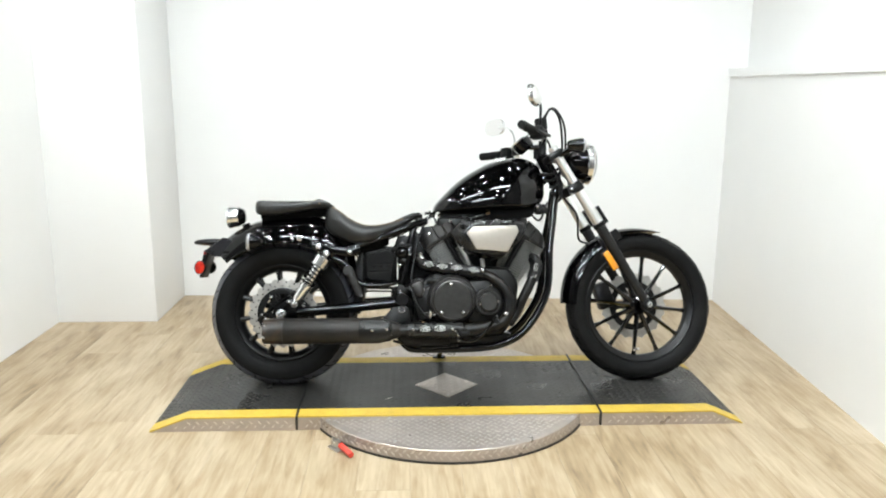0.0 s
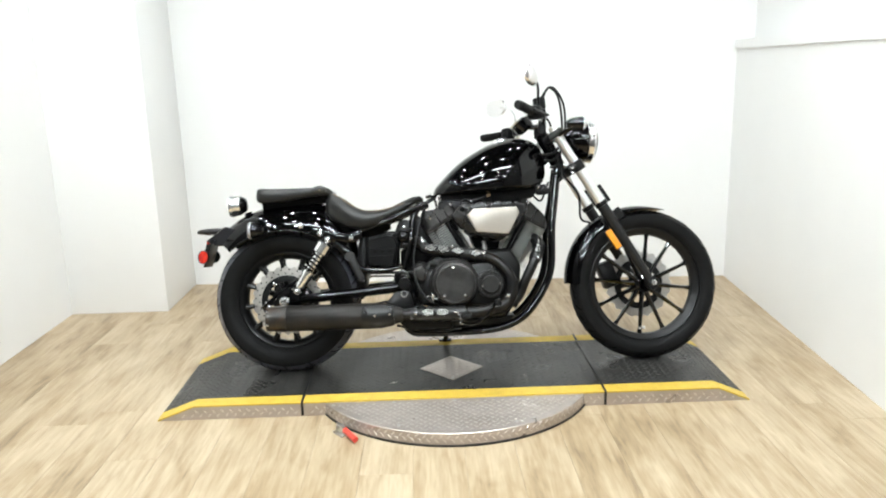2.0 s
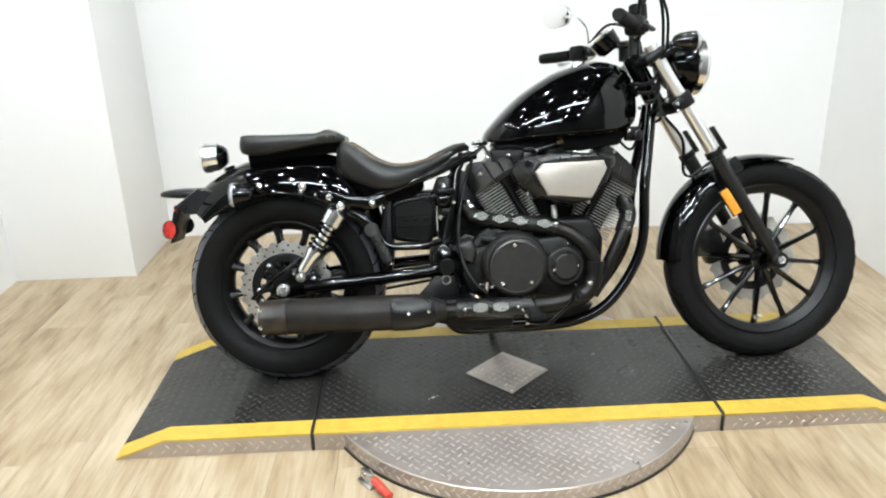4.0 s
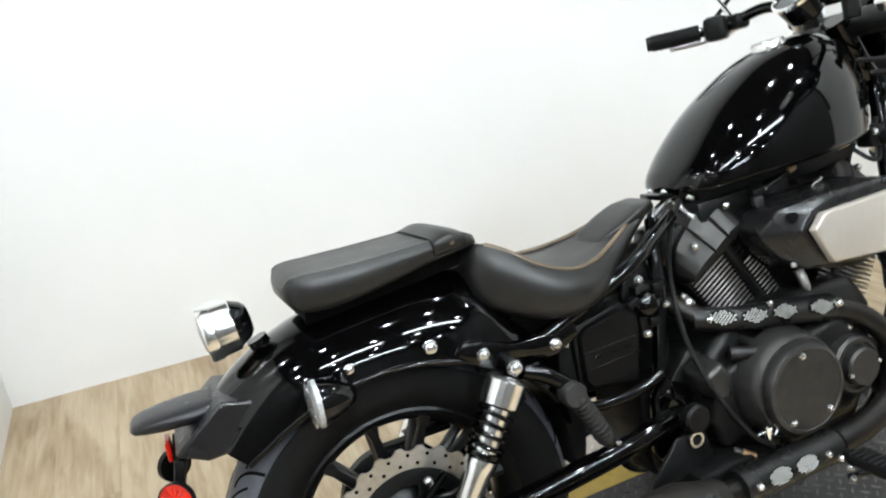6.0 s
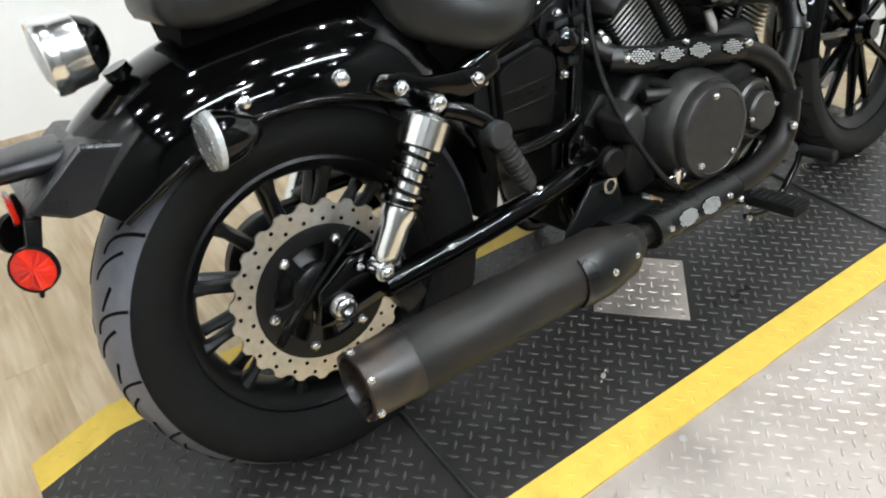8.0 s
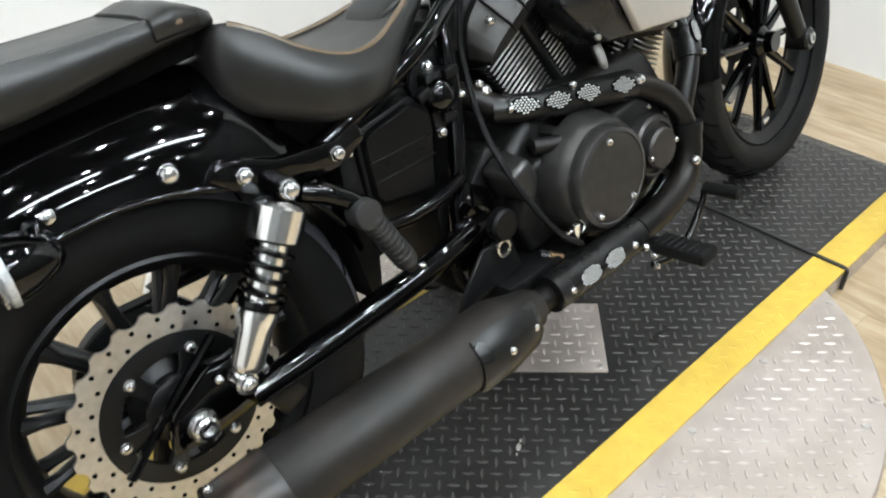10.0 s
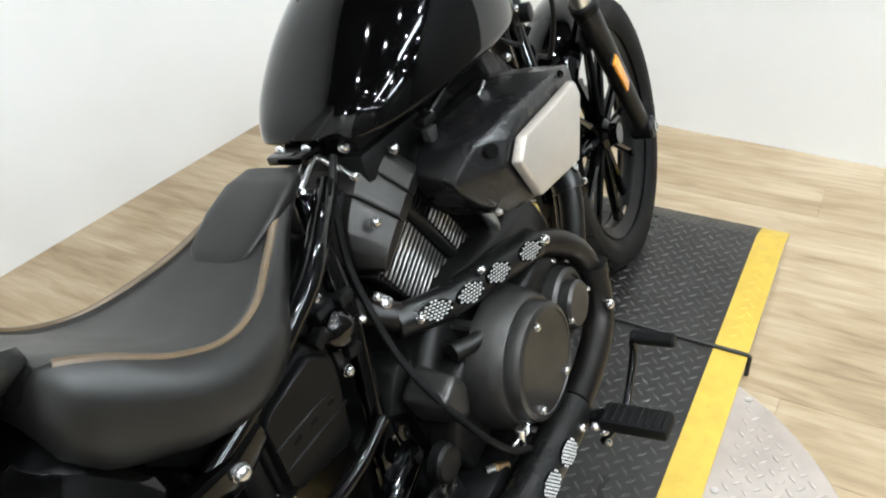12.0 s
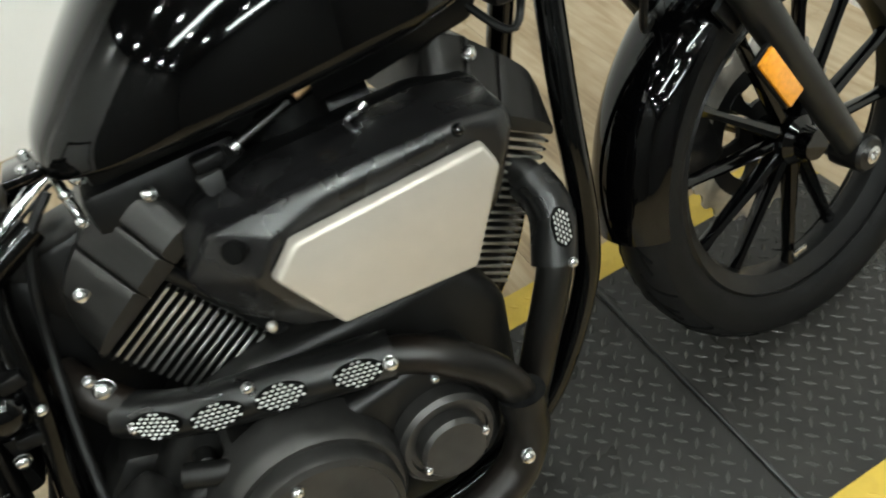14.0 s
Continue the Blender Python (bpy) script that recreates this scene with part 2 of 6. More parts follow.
M_AIR = material("satin_air_cleaner", (0.0062, 0.0060, 0.0064), 0.28, spec=0.45, grain=0.12, grain_scale=60, bump=0.04, bump_scale=900, rough_var=0.05)
M_PIPE = material("black_exhaust_pipe", (0.0042, 0.0039, 0.0036), 0.36, spec=0.24, grain=0.2, grain_scale=14, second=(0.014, 0.009, 0.006), second_amount=0.5, second_scale=9, rough_var=0.07)
M_COVER = material("side_cover_plastic", (0.003, 0.003, 0.003), 0.36, spec=0.17, grain=0.1, grain_scale=80, bump=0.08, bump_scale=1500, rough_var=0.05)
M_LEG = material("satin_fork_leg", (0.013, 0.0127, 0.0124), 0.36, metal=0.4, spec=0.4, grain=0.15, grain_scale=50, bump=0.05, bump_scale=1200, rough_var=0.06)
M_COPPER = material("brass_fitting", (0.6, 0.4, 0.22), 0.3, metal=1.0, grain=0.1)


# ---- mesh helpers ----
def part(name, bm, mat, parent, label="", angle=38, kind=""):
    """Links bm as one mesh object under a thing or part."""
    bmesh.ops.recalc_face_normals(bm, faces=bm.faces)
    lim = radians(angle)
    for f in bm.faces:
        f.smooth = True
    for e in bm.edges:
        e.smooth = len(e.link_faces) == 2 and e.calc_face_angle(0) < lim
    me = bpy.data.meshes.new(name)
    bm.to_mesh(me)
    bm.free()
    me.materials.append(mat)
    ob = new(name, me)
    if parent is not None:
        ob.parent = parent
    return tagged(ob, label=label, kind=kind)


def thing(name, label, category, m=None, group=""):
    ob = new(name)
    ob.empty_display_size = 0.1
    if m is not None:
        ob.matrix_basis = m
    return tagged(ob, label=label, category=category, group=group)


def frame_of(d):
    d = Vector(d).normalized()
    up = Vector((0, 0, 1)) if abs(d.z) < 0.9 else Vector((1, 0, 0))
    a = d.cross(up).normalized()
    return a, d.cross(a).normalized() * -1, d


def ring_verts(bm, c, a, b, r, n, rb=None):
    rb = r if rb is None else rb
    return [bm.verts.new(c + a * (r * math.cos(2 * math.pi * k / n)) + b * (rb * math.sin(2 * math.pi * k / n))) for k in range(n)]


def bridge(bm, r0, r1, closed=True):
    n = len(r0)
    for k in range(n if closed else n - 1):
        try:
            bm.faces.new((r0[k], r0[(k + 1) % n], r1[(k + 1) % n], r1[k]))
        except ValueError:
            pass


def lathe(profile, origin, axis, n=32, bm=None, cap=True):
    """Turns (radius, height along axis) pairs about the axis."""
    bm = bm or bmesh.new()
    a, b, d = frame_of(axis)
    rings = [ring_verts(bm, Vector(origin) + d * h, a, b, max(r, 1e-4), n) for r, h in profile]
    for r0, r1 in zip(rings, rings[1:]):
        bridge(bm, r0, r1)
    if cap:
        for r in (rings[0], rings[-1]):
            bm.faces.new(r)
    return bm


def rod(p0, p1, r0, r1=None, n=14, bev=0.0, bm=None):
    r1 = r0 if r1 is None else r1
    d = Vector(p1) - Vector(p0)
    h = d.length
    if bev:
        prof = [(r0 - bev, 0), (r0, bev), (r1, h - bev), (r1 - bev, h)]
    else:
        prof = [(r0, 0), (r1, h)]
    return lathe(prof, p0, d, n, bm)


def smooth_path(pts, steps=6):
    pts = [Vector(p) for p in pts]
    if len(pts) < 3:
        return pts
    out = []
    ext = [2 * pts[0] - pts[1], *pts, 2 * pts[-1] - pts[-2]]
    for i in range(1, len(ext) - 2):
        p0, p1, p2, p3 = ext[i - 1 : i + 3]
        for k in range(steps):
            t = k / steps
            out.append(0.5 * (2 * p1 + (p2 - p0) * t + (2 * p0 - 5 * p1 + 4 * p2 - p3) * t * t + (3 * p1 - p0 - 3 * p2 + p3) * t**3))
    out.append(pts[-1])
    return out


def tube(pts, r, n=12, steps=6, bm=None, taper=None):
    bm = bm or bmesh.new()
    path = smooth_path(pts, steps)
    d = (path[1] - path[0]).normalized()
    a, b, _ = frame_of(d)
    rings = []
    for i, p in enumerate(path):
        nd = (path[min(i + 1, len(path) - 1)] - path[max(i - 1, 0)]).normalized()
        q = d.rotation_difference(nd)
        a, b, d = q @ a, q @ b, nd
        rr = r if taper is None else r * (taper[0] + (taper[1] - taper[0]) * i / (len(path) - 1))
        rings.append(ring_verts(bm, p, a, b, rr, n))
    for r0, r1 in zip(rings, rings[1:]):
        bridge(bm, r0, r1)
    bm.faces.new(rings[0])
    bm.faces.new(rings[-1])
    return bm


def bevelled(bm, geom_edges, w, seg=2):
    if w > 0:
        bmesh.ops.bevel(bm, geom=geom_edges, offset=w, segments=seg, affect="EDGES", profile=0.5, clamp_overlap=True)


def box(c, size, bev=0.004, m=None, bm=None, seg=2):
    tmp = bmesh.new()
    bmesh.ops.create_cube(tmp, size=1.0)
    bmesh.ops.scale(tmp, vec=size, verts=tmp.verts)
    bevelled(tmp, list(tmp.edges), bev, seg)
    mat = Matrix.Translation(c) @ (m or Matrix())
    tmp.transform(mat)
    if bm is None:
        return tmp
    return join(bm, tmp)


def join(bm, other):
    me = bpy.data.meshes.new("tmp")
    other.to_mesh(me)
    other.free()
    bm.from_mesh(me)
    bpy.data.meshes.remove(me)
    return bm


def prism(poly, y0, y1, bev=0.004, bm=None, seg=2, shrink=None):
    """Extrudes an (x, z) outline from y0 to y1; shrink scales the y1 end about its middle."""
    tmp = bmesh.new()
    cx, cz = sum(p[0] for p in poly) / len(poly), sum(p[1] for p in poly) / len(poly)
    k = shrink or 1.0
    a = [tmp.verts.new((x, y0, z)) for x, z in poly]
    b = [tmp.verts.new((cx + (x - cx) * k, y1, cz + (z - cz) * k)) for x, z in poly]
    tmp.faces.new(a)
    tmp.faces.new(b)
    bridge(tmp, a, b)
    bmesh.ops.recalc_face_normals(tmp, faces=tmp.faces)
    bevelled(tmp, list(tmp.edges), bev, seg)
    return tmp if bm is None else join(bm, tmp)


def loft(rings, bm=None, cap=True, closed=True):
    bm = bm or bmesh.new()
    vs = [[bm.verts.new(p) for p in r] for r in rings]
    for r0, r1 in zip(vs, vs[1:]):
        bridge(bm, r0, r1, closed)
    if cap:
        bm.faces.new(vs[0])
        bm.faces.new(vs[-1])
    return bm


def rounded(poly, times=2):
    """An (x, z) outline with its corners cut round."""
    for _ in range(times):
        out = []
        for k in range(len(poly)):
            (x0, z0), (x1, z1) = poly[k], poly[(k + 1) % len(poly)]
            out += [(0.8 * x0 + 0.2 * x1, 0.8 * z0 + 0.2 * z1), (0.2 * x0 + 0.8 * x1, 0.2 * z0 + 0.8 * z1)]
        poly = out
    return poly


def interp(xs, ys, x):
    return float(np.interp(x, xs, ys))


# ---- room ----
X0, X1, Y0, Y1, H = -1.44, 2.40, -5.2, 1.43, 2.9
COL_X, COL_Y = -0.89, 0.945
LEDGE = 1.442


def setting(name, bm, mat, label, kind="structure"):
    return tagged(part(name, bm, mat, None, label), label=label, kind=kind)


def slab(name, lo, hi, mat, label, bev=0.0):
    c = [(a + b) / 2 for a, b in zip(lo, hi)]
    return setting(name, box(c, [b - a for a, b in zip(lo, hi)], bev), mat, label)


T = 0.15


def upright(name, outline, z0, z1, mat, label):
    """A wall from its outline in plan."""
    bm = bmesh.new()
    lo = [bm.verts.new((x, y, z0)) for x, y in outline]
    hi = [bm.verts.new((x, y, z1)) for x, y in outline]
    bm.faces.new(lo)
    bm.faces.new(hi)
    bridge(bm, lo, hi)
    return setting(name, bm, mat, label)


# the back wall and the side wall are not quite square to the turntable
NY0, NY1 = 1.55, 1.305
EX0, EX1 = 2.03, 2.485
upright("wall_north", [(X0 - T, NY0), (X1 + 0.3, NY1), (X1 + 0.3, NY1 + T), (X0 - T, NY0 + T)], 0, H, M_WALL, "smooth white painted wall behind the motorcycle")
# unseen stretch, split off dark to keep grey out of the bike's reflections
slab("wall_west_far", (X0 - T, Y0, 0), (X0, -1.15, H), M_DARKWALL, "unseen wall closing the room, dark to shape reflections")
slab("wall_west", (X0 - T, -1.15, 0), (X0, Y1 + 0.1, H), M_WALL, "white painted side wall with a framed board")
slab("wall_corner", (X0, COL_Y, 0), (COL_X, Y1 + 0.08, H), M_WALL, "white painted boxed-out corner column", 0.004)
# south of YD the side wall is unseen, added dark for reflections too
YD = -1.25
EXD = EX0 + (EX1 - EX0) * (YD - Y0) / (1.40 - Y0)
upright("wall_east_far", [(EX0, Y0), (EXD, YD), (EXD + T, YD), (EX0 + T, Y0)], 0, H, M_DARKWALL, "unseen wall closing the room, dark to shape reflections")
upright("wall_east", [(EXD, YD), (EX1, 1.40), (EX1 + T, 1.40), (EXD + T, YD)], 0, LEDGE - 0.05, M_WALL, "white lower side wall under a ledge")
upright("trim", [(EXD - 0.012, YD), (EX1 - 0.012, 1.40), (EX1 + T, 1.40), (EXD + T, YD)], LEDGE - 0.05, LEDGE, M_WALL, "white painted ledge cap on the side wall")
upright("wall_east_upper", [(EXD + 0.1, YD), (EX1 + 0.1, 1.40), (EX1 + T + 0.1, 1.40), (EXD + T + 0.1, YD)], LEDGE, H, M_WALL, "white upper side wall set back above the ledge")
slab("wall_south", (X0 - T, Y0 - T, 0), (X1 + T, Y0, H), M_DARKWALL, "unseen wall closing the room, dark to shape reflections")
slab("ceiling", (X0 - T, Y0 - T, H), (X1 + T + 0.25, Y1 + T + 0.15, H + 0.1), M_CEIL, "plain dark painted ceiling")

floor = slab("floor", (X0 - T, Y0 - T, -0.12), (X1 + T + 0.05, Y1 + T + 0.1, -0.003), M_GAP, "light oak plank floor")


# ---- framed board on the side wall ----
board = thing("framed_board", "white board in a dark wooden frame on the wall", "board", pose(X0, -0.42, 0.115))
w_b, h_b, f_b = 1.1, 1.19, 0.05
part("panel", box((0.012, 0, h_b / 2), (0.012, w_b - 0.06, h_b - 0.06), 0.001), M_BOARD, board, "glossy white panel")
for z_b in (f_b / 2, h_b - f_b / 2):
    part("frame_rail", box((0.018, 0, z_b), (0.036, w_b, f_b), 0.004), M_BLACKWOOD, board)
for s_b in (-1, 1):
    part("frame_stile", box((0.018, s_b * (w_b - f_b) / 2, h_b / 2), (0.034, f_b, h_b - 2 * f_b), 0.004), M_BLACKWOOD, board)


# ---- ceiling lamps ----
def ceiling_spot():
    ob = thing("ceiling_spotlight", "small round white recessed ceiling spotlight, switched on", "ceiling lamp", group="ceiling spotlights")
    part("trim_ring", lathe([(0.055, 0), (0.055, -0.010), (0.040, -0.012), (0.037, 0.0)], (0, 0, 0), (0, 0, 1), 20, cap=False), M_WALL, ob, "white trim ring")
    part("bulb", lathe([(0.0, -0.004), (0.035, -0.006), (0.035, 0.0)], (0, 0, 0), (0, 0, 1), 16, cap=False), M_SPOT, ob, "glowing lamp face")
    return ob


def ceiling_tube():
    ob = thing("tube_light", "white fluorescent twin tube light, switched on", "ceiling lamp", group="ceiling tube lights")
    part("housing", box((0, 0, -0.02), (0.16, 1.25, 0.04), 0.006), M_WALL, ob)
    for s in (-1, 1):
        part("tube", rod((s * 0.045, -0.6, -0.058), (s * 0.045, 0.6, -0.058), 0.014, n=10), M_TUBE, ob, "glowing glass tube")
    return ob


first_spot, first_tube = ceiling_spot(), ceiling_tube()
spots = [(x, y) for y in (-3.8, -2.85, -1.9, -0.95, 0.0) for x in (-1.2, -0.45, 0.35, 1.15, 1.9)]
for k, (x, y) in enumerate(spots):
    m_s = pose(x + 0.12 * math.sin(3.1 * k), y + 0.1 * math.cos(2.3 * k), H)
    if k == 0:
        first_spot.matrix_basis = m_s
    else:
        copy_thing(first_spot, m_s)
# two fixtures give the tank's streaks; the third is added only for light
for k, (x, y) in enumerate(((-0.15, -2.40), (1.35, -2.15), (0.5, -4.3))):
    if k == 0:
        first_tube.matrix_basis = pose(x, y, H, 0, 0, 90)
    else:
        copy_thing(first_tube, pose(x, y, H, 0, 0, 90))



# ---- turntable platform ----
D = 0.058
YN, YF, YW = -0.503, 0.155, 0.07
XL, XLT, XJ1, XJ2, XRT, XR = -0.475, -0.33, 0.095, 1.297, 1.752, 1.878
TC, TR = (0.70, -0.214), 0.588
platform = thing("turntable_platform", "black tread plate motorcycle turntable with yellow edges and ramp ends", "platform")


def deck_z(x):
    return interp((XL, XLT, XRT, XR), (0.004, D, D, 0.004), x)


def strip_section(x0, x1, ya, yb, lift, thick=0.005):
    """A bent plate that follows the deck between two x, with its real thickness."""
    xs = sorted({x0, x1, *[x for x in (XLT, XRT) if x0 < x < x1]})
    bm = bmesh.new()
    top = [[bm.verts.new((x, y, deck_z(x) + lift)) for y in (ya, yb)] for x in xs]
    low = [[bm.verts.new((x, y, deck_z(x) + lift - thick)) for y in (ya, yb)] for x in xs]
    for i in range(len(xs) - 1):
        bm.faces.new((top[i][0], top[i + 1][0], top[i + 1][1], top[i][1]))
        bm.faces.new((low[i][0], low[i][1], low[i + 1][1], low[i + 1][0]))
        for j in (0, 1):
            bm.faces.new((top[i][j], top[i + 1][j], low[i + 1][j], low[i][j]))
    for i in (0, -1):
        bm.faces.new((top[i][0], top[i][1], low[i][1], low[i][0]))
    return bm


def lozenge(bm, c, ux, uy, un, length, width, height):
    """One raised tread bar: a tapered lozenge with a flat top."""
    base = [c + ux * length, c + uy * width, c - ux * length, c - uy * width]
    top = [c + un * height + (p - c) * 0.55 for p in base]
    b = [bm.verts.new(p) for p in base]
    t = [bm.verts.new(p) for p in top]
    bm.faces.new(t)
    for k in range(4):
        bm.faces.new((b[k], b[(k + 1) % 4], t[(k + 1) % 4], t[k]))


def tread(inside, x0, x1, y0, y1, surface, pitch=0.0335, length=0.0118, width=0.0034, height=0.0016):
    """Raised bars in the usual alternating pattern over a sheet; surface gives place and axes."""
    bm = bmesh.new()
    nx, ny = int((x1 - x0) / pitch), int((y1 - y0) / pitch)
    for i in range(nx + 1):
        for j in range(ny + 1):
            u, v = x0 + i * pitch, y0 + j * pitch
            for du, dv, turn in ((0, 0, 1), (pitch / 2, pitch / 2, -1)):
                if not inside(u + du, v + dv):
                    continue
                c, ax, ay, an = surface(u + du, v + dv)
                s = math.sqrt(0.5)
                d = (ax + ay * turn) * s
                lozenge(bm, c, d, d.cross(an), an, length, width, height)
    return bm


def flat_surface(lift):
    def f(u, v):
        z = deck_z(u)
        dz = (deck_z(u + 0.004) - deck_z(u - 0.004)) / 0.008
        ax = Vector((1, 0, dz)).normalized()
        return Vector((u, v, z + lift)), ax, Vector((0, 1, 0)), ax.cross(Vector((0, 1, 0)))
    return f


# turntable disc under the deck
disc_bm = lathe([(TR - 0.012, 0.004), (TR, 0.004), (TR, D - 0.008), (TR - 0.003, D - 0.005), (0.001, D - 0.005)], (*TC, 0), (0, 0, 1), 120)
disc = part("turntable_disc", disc_bm, M_ALU, platform, "round aluminium tread plate turntable")
skirt_bm = lathe([(TR + 0.003, 0.0), (TR + 0.003, 0.008), (TR - 0.004, 0.008), (TR - 0.004, 0.0)], (*TC, 0), (0, 0, 1), 120, cap=False)
part("rubber_edge", skirt_bm, M_STRIP, disc, "black rubber seal at the floor")
tread_disc = tread(
    lambda u, v: (u - TC[0]) ** 2 + (v - TC[1]) ** 2 < (TR - 0.02) ** 2 and (v < YN - 0.016 or v > YF + 0.016),
    TC[0] - TR, TC[0] + TR, TC[1] - TR, TC[1] + TR, lambda u, v: (Vector((u, v, D - 0.005)), Vector((1, 0, 0)), Vector((0, 1, 0)), Vector((0, 0, 1))),
)
part("tread_relief", tread_disc, M_ALUBAR, disc, kind="stuff")
rim_bm = bmesh.new()
for k in range(100):
    a = radians(198 + 144 * k / 99)
    out = Vector((math.cos(a), math.sin(a), 0))
    tang = Vector((-math.sin(a), math.cos(a), 0))
    turn = 1 if k % 2 else -1
    d = (tang + Vector((0, 0, turn))).normalized()
    lozenge(rim_bm, Vector((TC[0], TC[1], 0.030)) + out * TR + Vector((0, 0, 0.008 * turn)), d, d.cross(out), out, 0.0125, 0.0038, 0.0018)
part("rim_relief", rim_bm, M_ALUBAR, disc, kind="stuff")
for x_s, y_s in ((0.22, -0.528), (0.458, -0.521), (0.696, -0.521), (0.934, -0.519), (1.178, -0.528), (0.918, -0.722), (0.482, -0.722), (0.70, 0.30), (0.46, 0.19), (0.94, 0.19)):
    part("screw", lathe([(0.0075, 0), (0.0065, 0.0018), (0.002, 0.0022), (0.0015, 0.0012)], (x_s, y_s, D - 0.005), (0, 0, 1), 12), M_STEEL, disc)
for p_c, r_c in (((0.450, -0.337), 0.008), ((0.463, -0.330), 0.004), ((0.437, -0.345), 0.0035)):
    chip = lathe([(r_c, 0), (r_c * 0.7, 0.0009), (0.0005, 0.001)], (0, 0, 0), (0, 0, 1), 9)
    chip.transform(Matrix.Translation((*p_c, D)) @ Matrix.Rotation(radians(34), 4, "Z") @ Matrix.Diagonal((1, 0.55, 1, 1)))
    part("paint_chip", chip, M_ALUBAR, platform, "small bare scuff in the black paint")



def side_surface(y, s):
    def f(u, v):
        return Vector((u, y, v)), Vector((1, 0, 0)), Vector((0, 0, 1)), Vector((0, s, 0))
    return f


for label, x0, x1 in (("rear ramp section", XL, XJ1 - 0.004), ("middle section", XJ1 + 0.004, XJ2 - 0.004), ("front ramp section", XJ2 + 0.004, XR)):
    deck = part("deck_section", strip_section(x0, x1, YN + YW, YF - YW, 0.0), M_MAT, platform, f"black painted tread plate {label}")
    part("tread_relief", tread(lambda u, v: x0 + 0.016 < u < x1 - 0.016 and YN + YW + 0.013 < v < YF - YW - 0.013 and abs(u - 0.697) + abs(v + 0.2) > 0.15,
                             x0, x1, YN + YW, YF - YW, flat_surface(0.0)), M_MATBAR, deck, kind="stuff")
    for ya, yb in ((YN, YN + YW), (YF - YW, YF)):
        part("yellow_edge", strip_section(x0, x1, ya, yb, 0.0006, 0.006), M_YELLOW, deck, "worn yellow safety edge")
    bars = bmesh.new()
    for ya in (YN, YF - YW):
        bars = join(bars, tread(lambda u, v: x0 + 0.02 < u < x1 - 0.02 and ya + 0.016 < v < ya + YW - 0.016, x0, x1, ya + 0.024, ya + YW, flat_surface(0.0006), height=0.0008))
    part("yellow_relief", bars, M_YELLOW, deck, kind="stuff")
    for y, s in ((YN + 0.002, -1), (YF - 0.002, 1)):
        xs = sorted({x0, x1, *[x for x in (XLT, XRT) if x0 < x < x1]})
        bm = bmesh.new()
        cols = [[bm.verts.new((x, y - s * t, z)) for t in (0, 0.004) for z in (0.0, max(deck_z(x) - 0.005, 0.001))] for x in xs]
        for c0, c1 in zip(cols, cols[1:]):
            for a, b in ((0, 1), (1, 3), (3, 2), (2, 0)):
                bm.faces.new((c0[a], c0[b], c1[b], c1[a]))
        bm.faces.new((cols[0][0], cols[0][1], cols[0][3], cols[0][2]))
        bm.faces.new((cols[-1][0], cols[-1][1], cols[-1][3], cols[-1][2]))
        part("side_plate", bm, M_ALU, deck, "bare aluminium tread plate side")
        part("side_relief", tread(lambda u, v: x0 + 0.02 < u < x1 - 0.02 and v < deck_z(u) - 0.016, x0, x1, 0.016, D, side_surface(y, s), pitch=0.034, length=0.0105), M_ALUBAR, deck, kind="stuff")

# bare plate set into the deck, and the rubber strips over the joints
bare = prism([(-0.136, 0), (0, 0.136), (0.136, 0), (0, -0.136)], 0, 0.0035, 0.0008)
bare.transform(Matrix.Translation((0.697, -0.2, D)) @ Matrix.Rotation(radians(90), 4, "X"))
bare_plate = part("bare_plate", bare, M_ALU, platform, "bare aluminium diamond-shaped access plate")
part("tread_relief", tread(lambda u, v: abs(u - 0.697) + abs(v + 0.2) < 0.118, 0.55, 0.84, -0.35, -0.05, flat_surface(0.0035), height=0.002), M_ALUBAR, bare_plate, kind="stuff")
for dx, dy in ((-0.118, 0), (0.118, 0), (0, 0.118), (0, -0.118)):
    part("screw", lathe([(0.006, 0), (0.005, 0.0015), (0.001, 0.002)], (0.697 + dx, -0.2 + dy, D + 0.0035), (0, 0, 1), 10), M_STEEL, bare_plate)
for xj in (XJ1, XJ2):
    pts = [(xj, YN - 0.004, 0.006), (xj, YN - 0.004, D), (xj, YN + 0.002, D + 0.003), (xj, -0.2, D + 0.003), (xj, YF + 0.004, D + 0.003), (xj, YF + 0.006, 0.006)]
    part("joint_strip", tube(pts, 0.0048, 8, 1), M_STRIP, platform, "black rubber strip over the joint")

# toggle clamp with a red grip at the disc edge
clamp = thing("toggle_clamp", "steel toggle clamp with a red vinyl grip on the floor", "clamp", pose(0.262, -0.668, 0.0, 0, 0, -52))
part("base_plate", box((0, 0, 0.004), (0.06, 0.035, 0.008), 0.002), M_STEEL, clamp)
part("arm", box((0, 0, 0.024), (0.05, 0.014, 0.032), 0.004), M_STEEL, clamp)
part("pivot", rod((-0.005, -0.014, 0.03), (-0.005, 0.014, 0.03), 0.007, n=12), M_STEEL, clamp)
part("lever", tube([(-0.04, 0.01, 0.012), (0, 0, 0.03), (0.035, 0, 0.026)], 0.005, 8), M_STEEL, clamp)
part("grip", tube([(0.03, 0, 0.027), (0.06, 0, 0.021), (0.10, 0, 0.014)], 0.0115, 12, 4), M_REDGRIP, clamp, "bright red vinyl grip")


# ---- motorcycle ----
LEAN = 12.8
bike = thing("motorcycle", "gloss black cruiser motorcycle leaning on its side stand on the turntable", "motorcycle", pose(0, -0.149, D, -LEAN))
RAX, FAX = Vector((0, 0, 0.306)), Vector((1.555, 0, 0.324))
R_REAR, R_FRONT = 0.312, 0.325
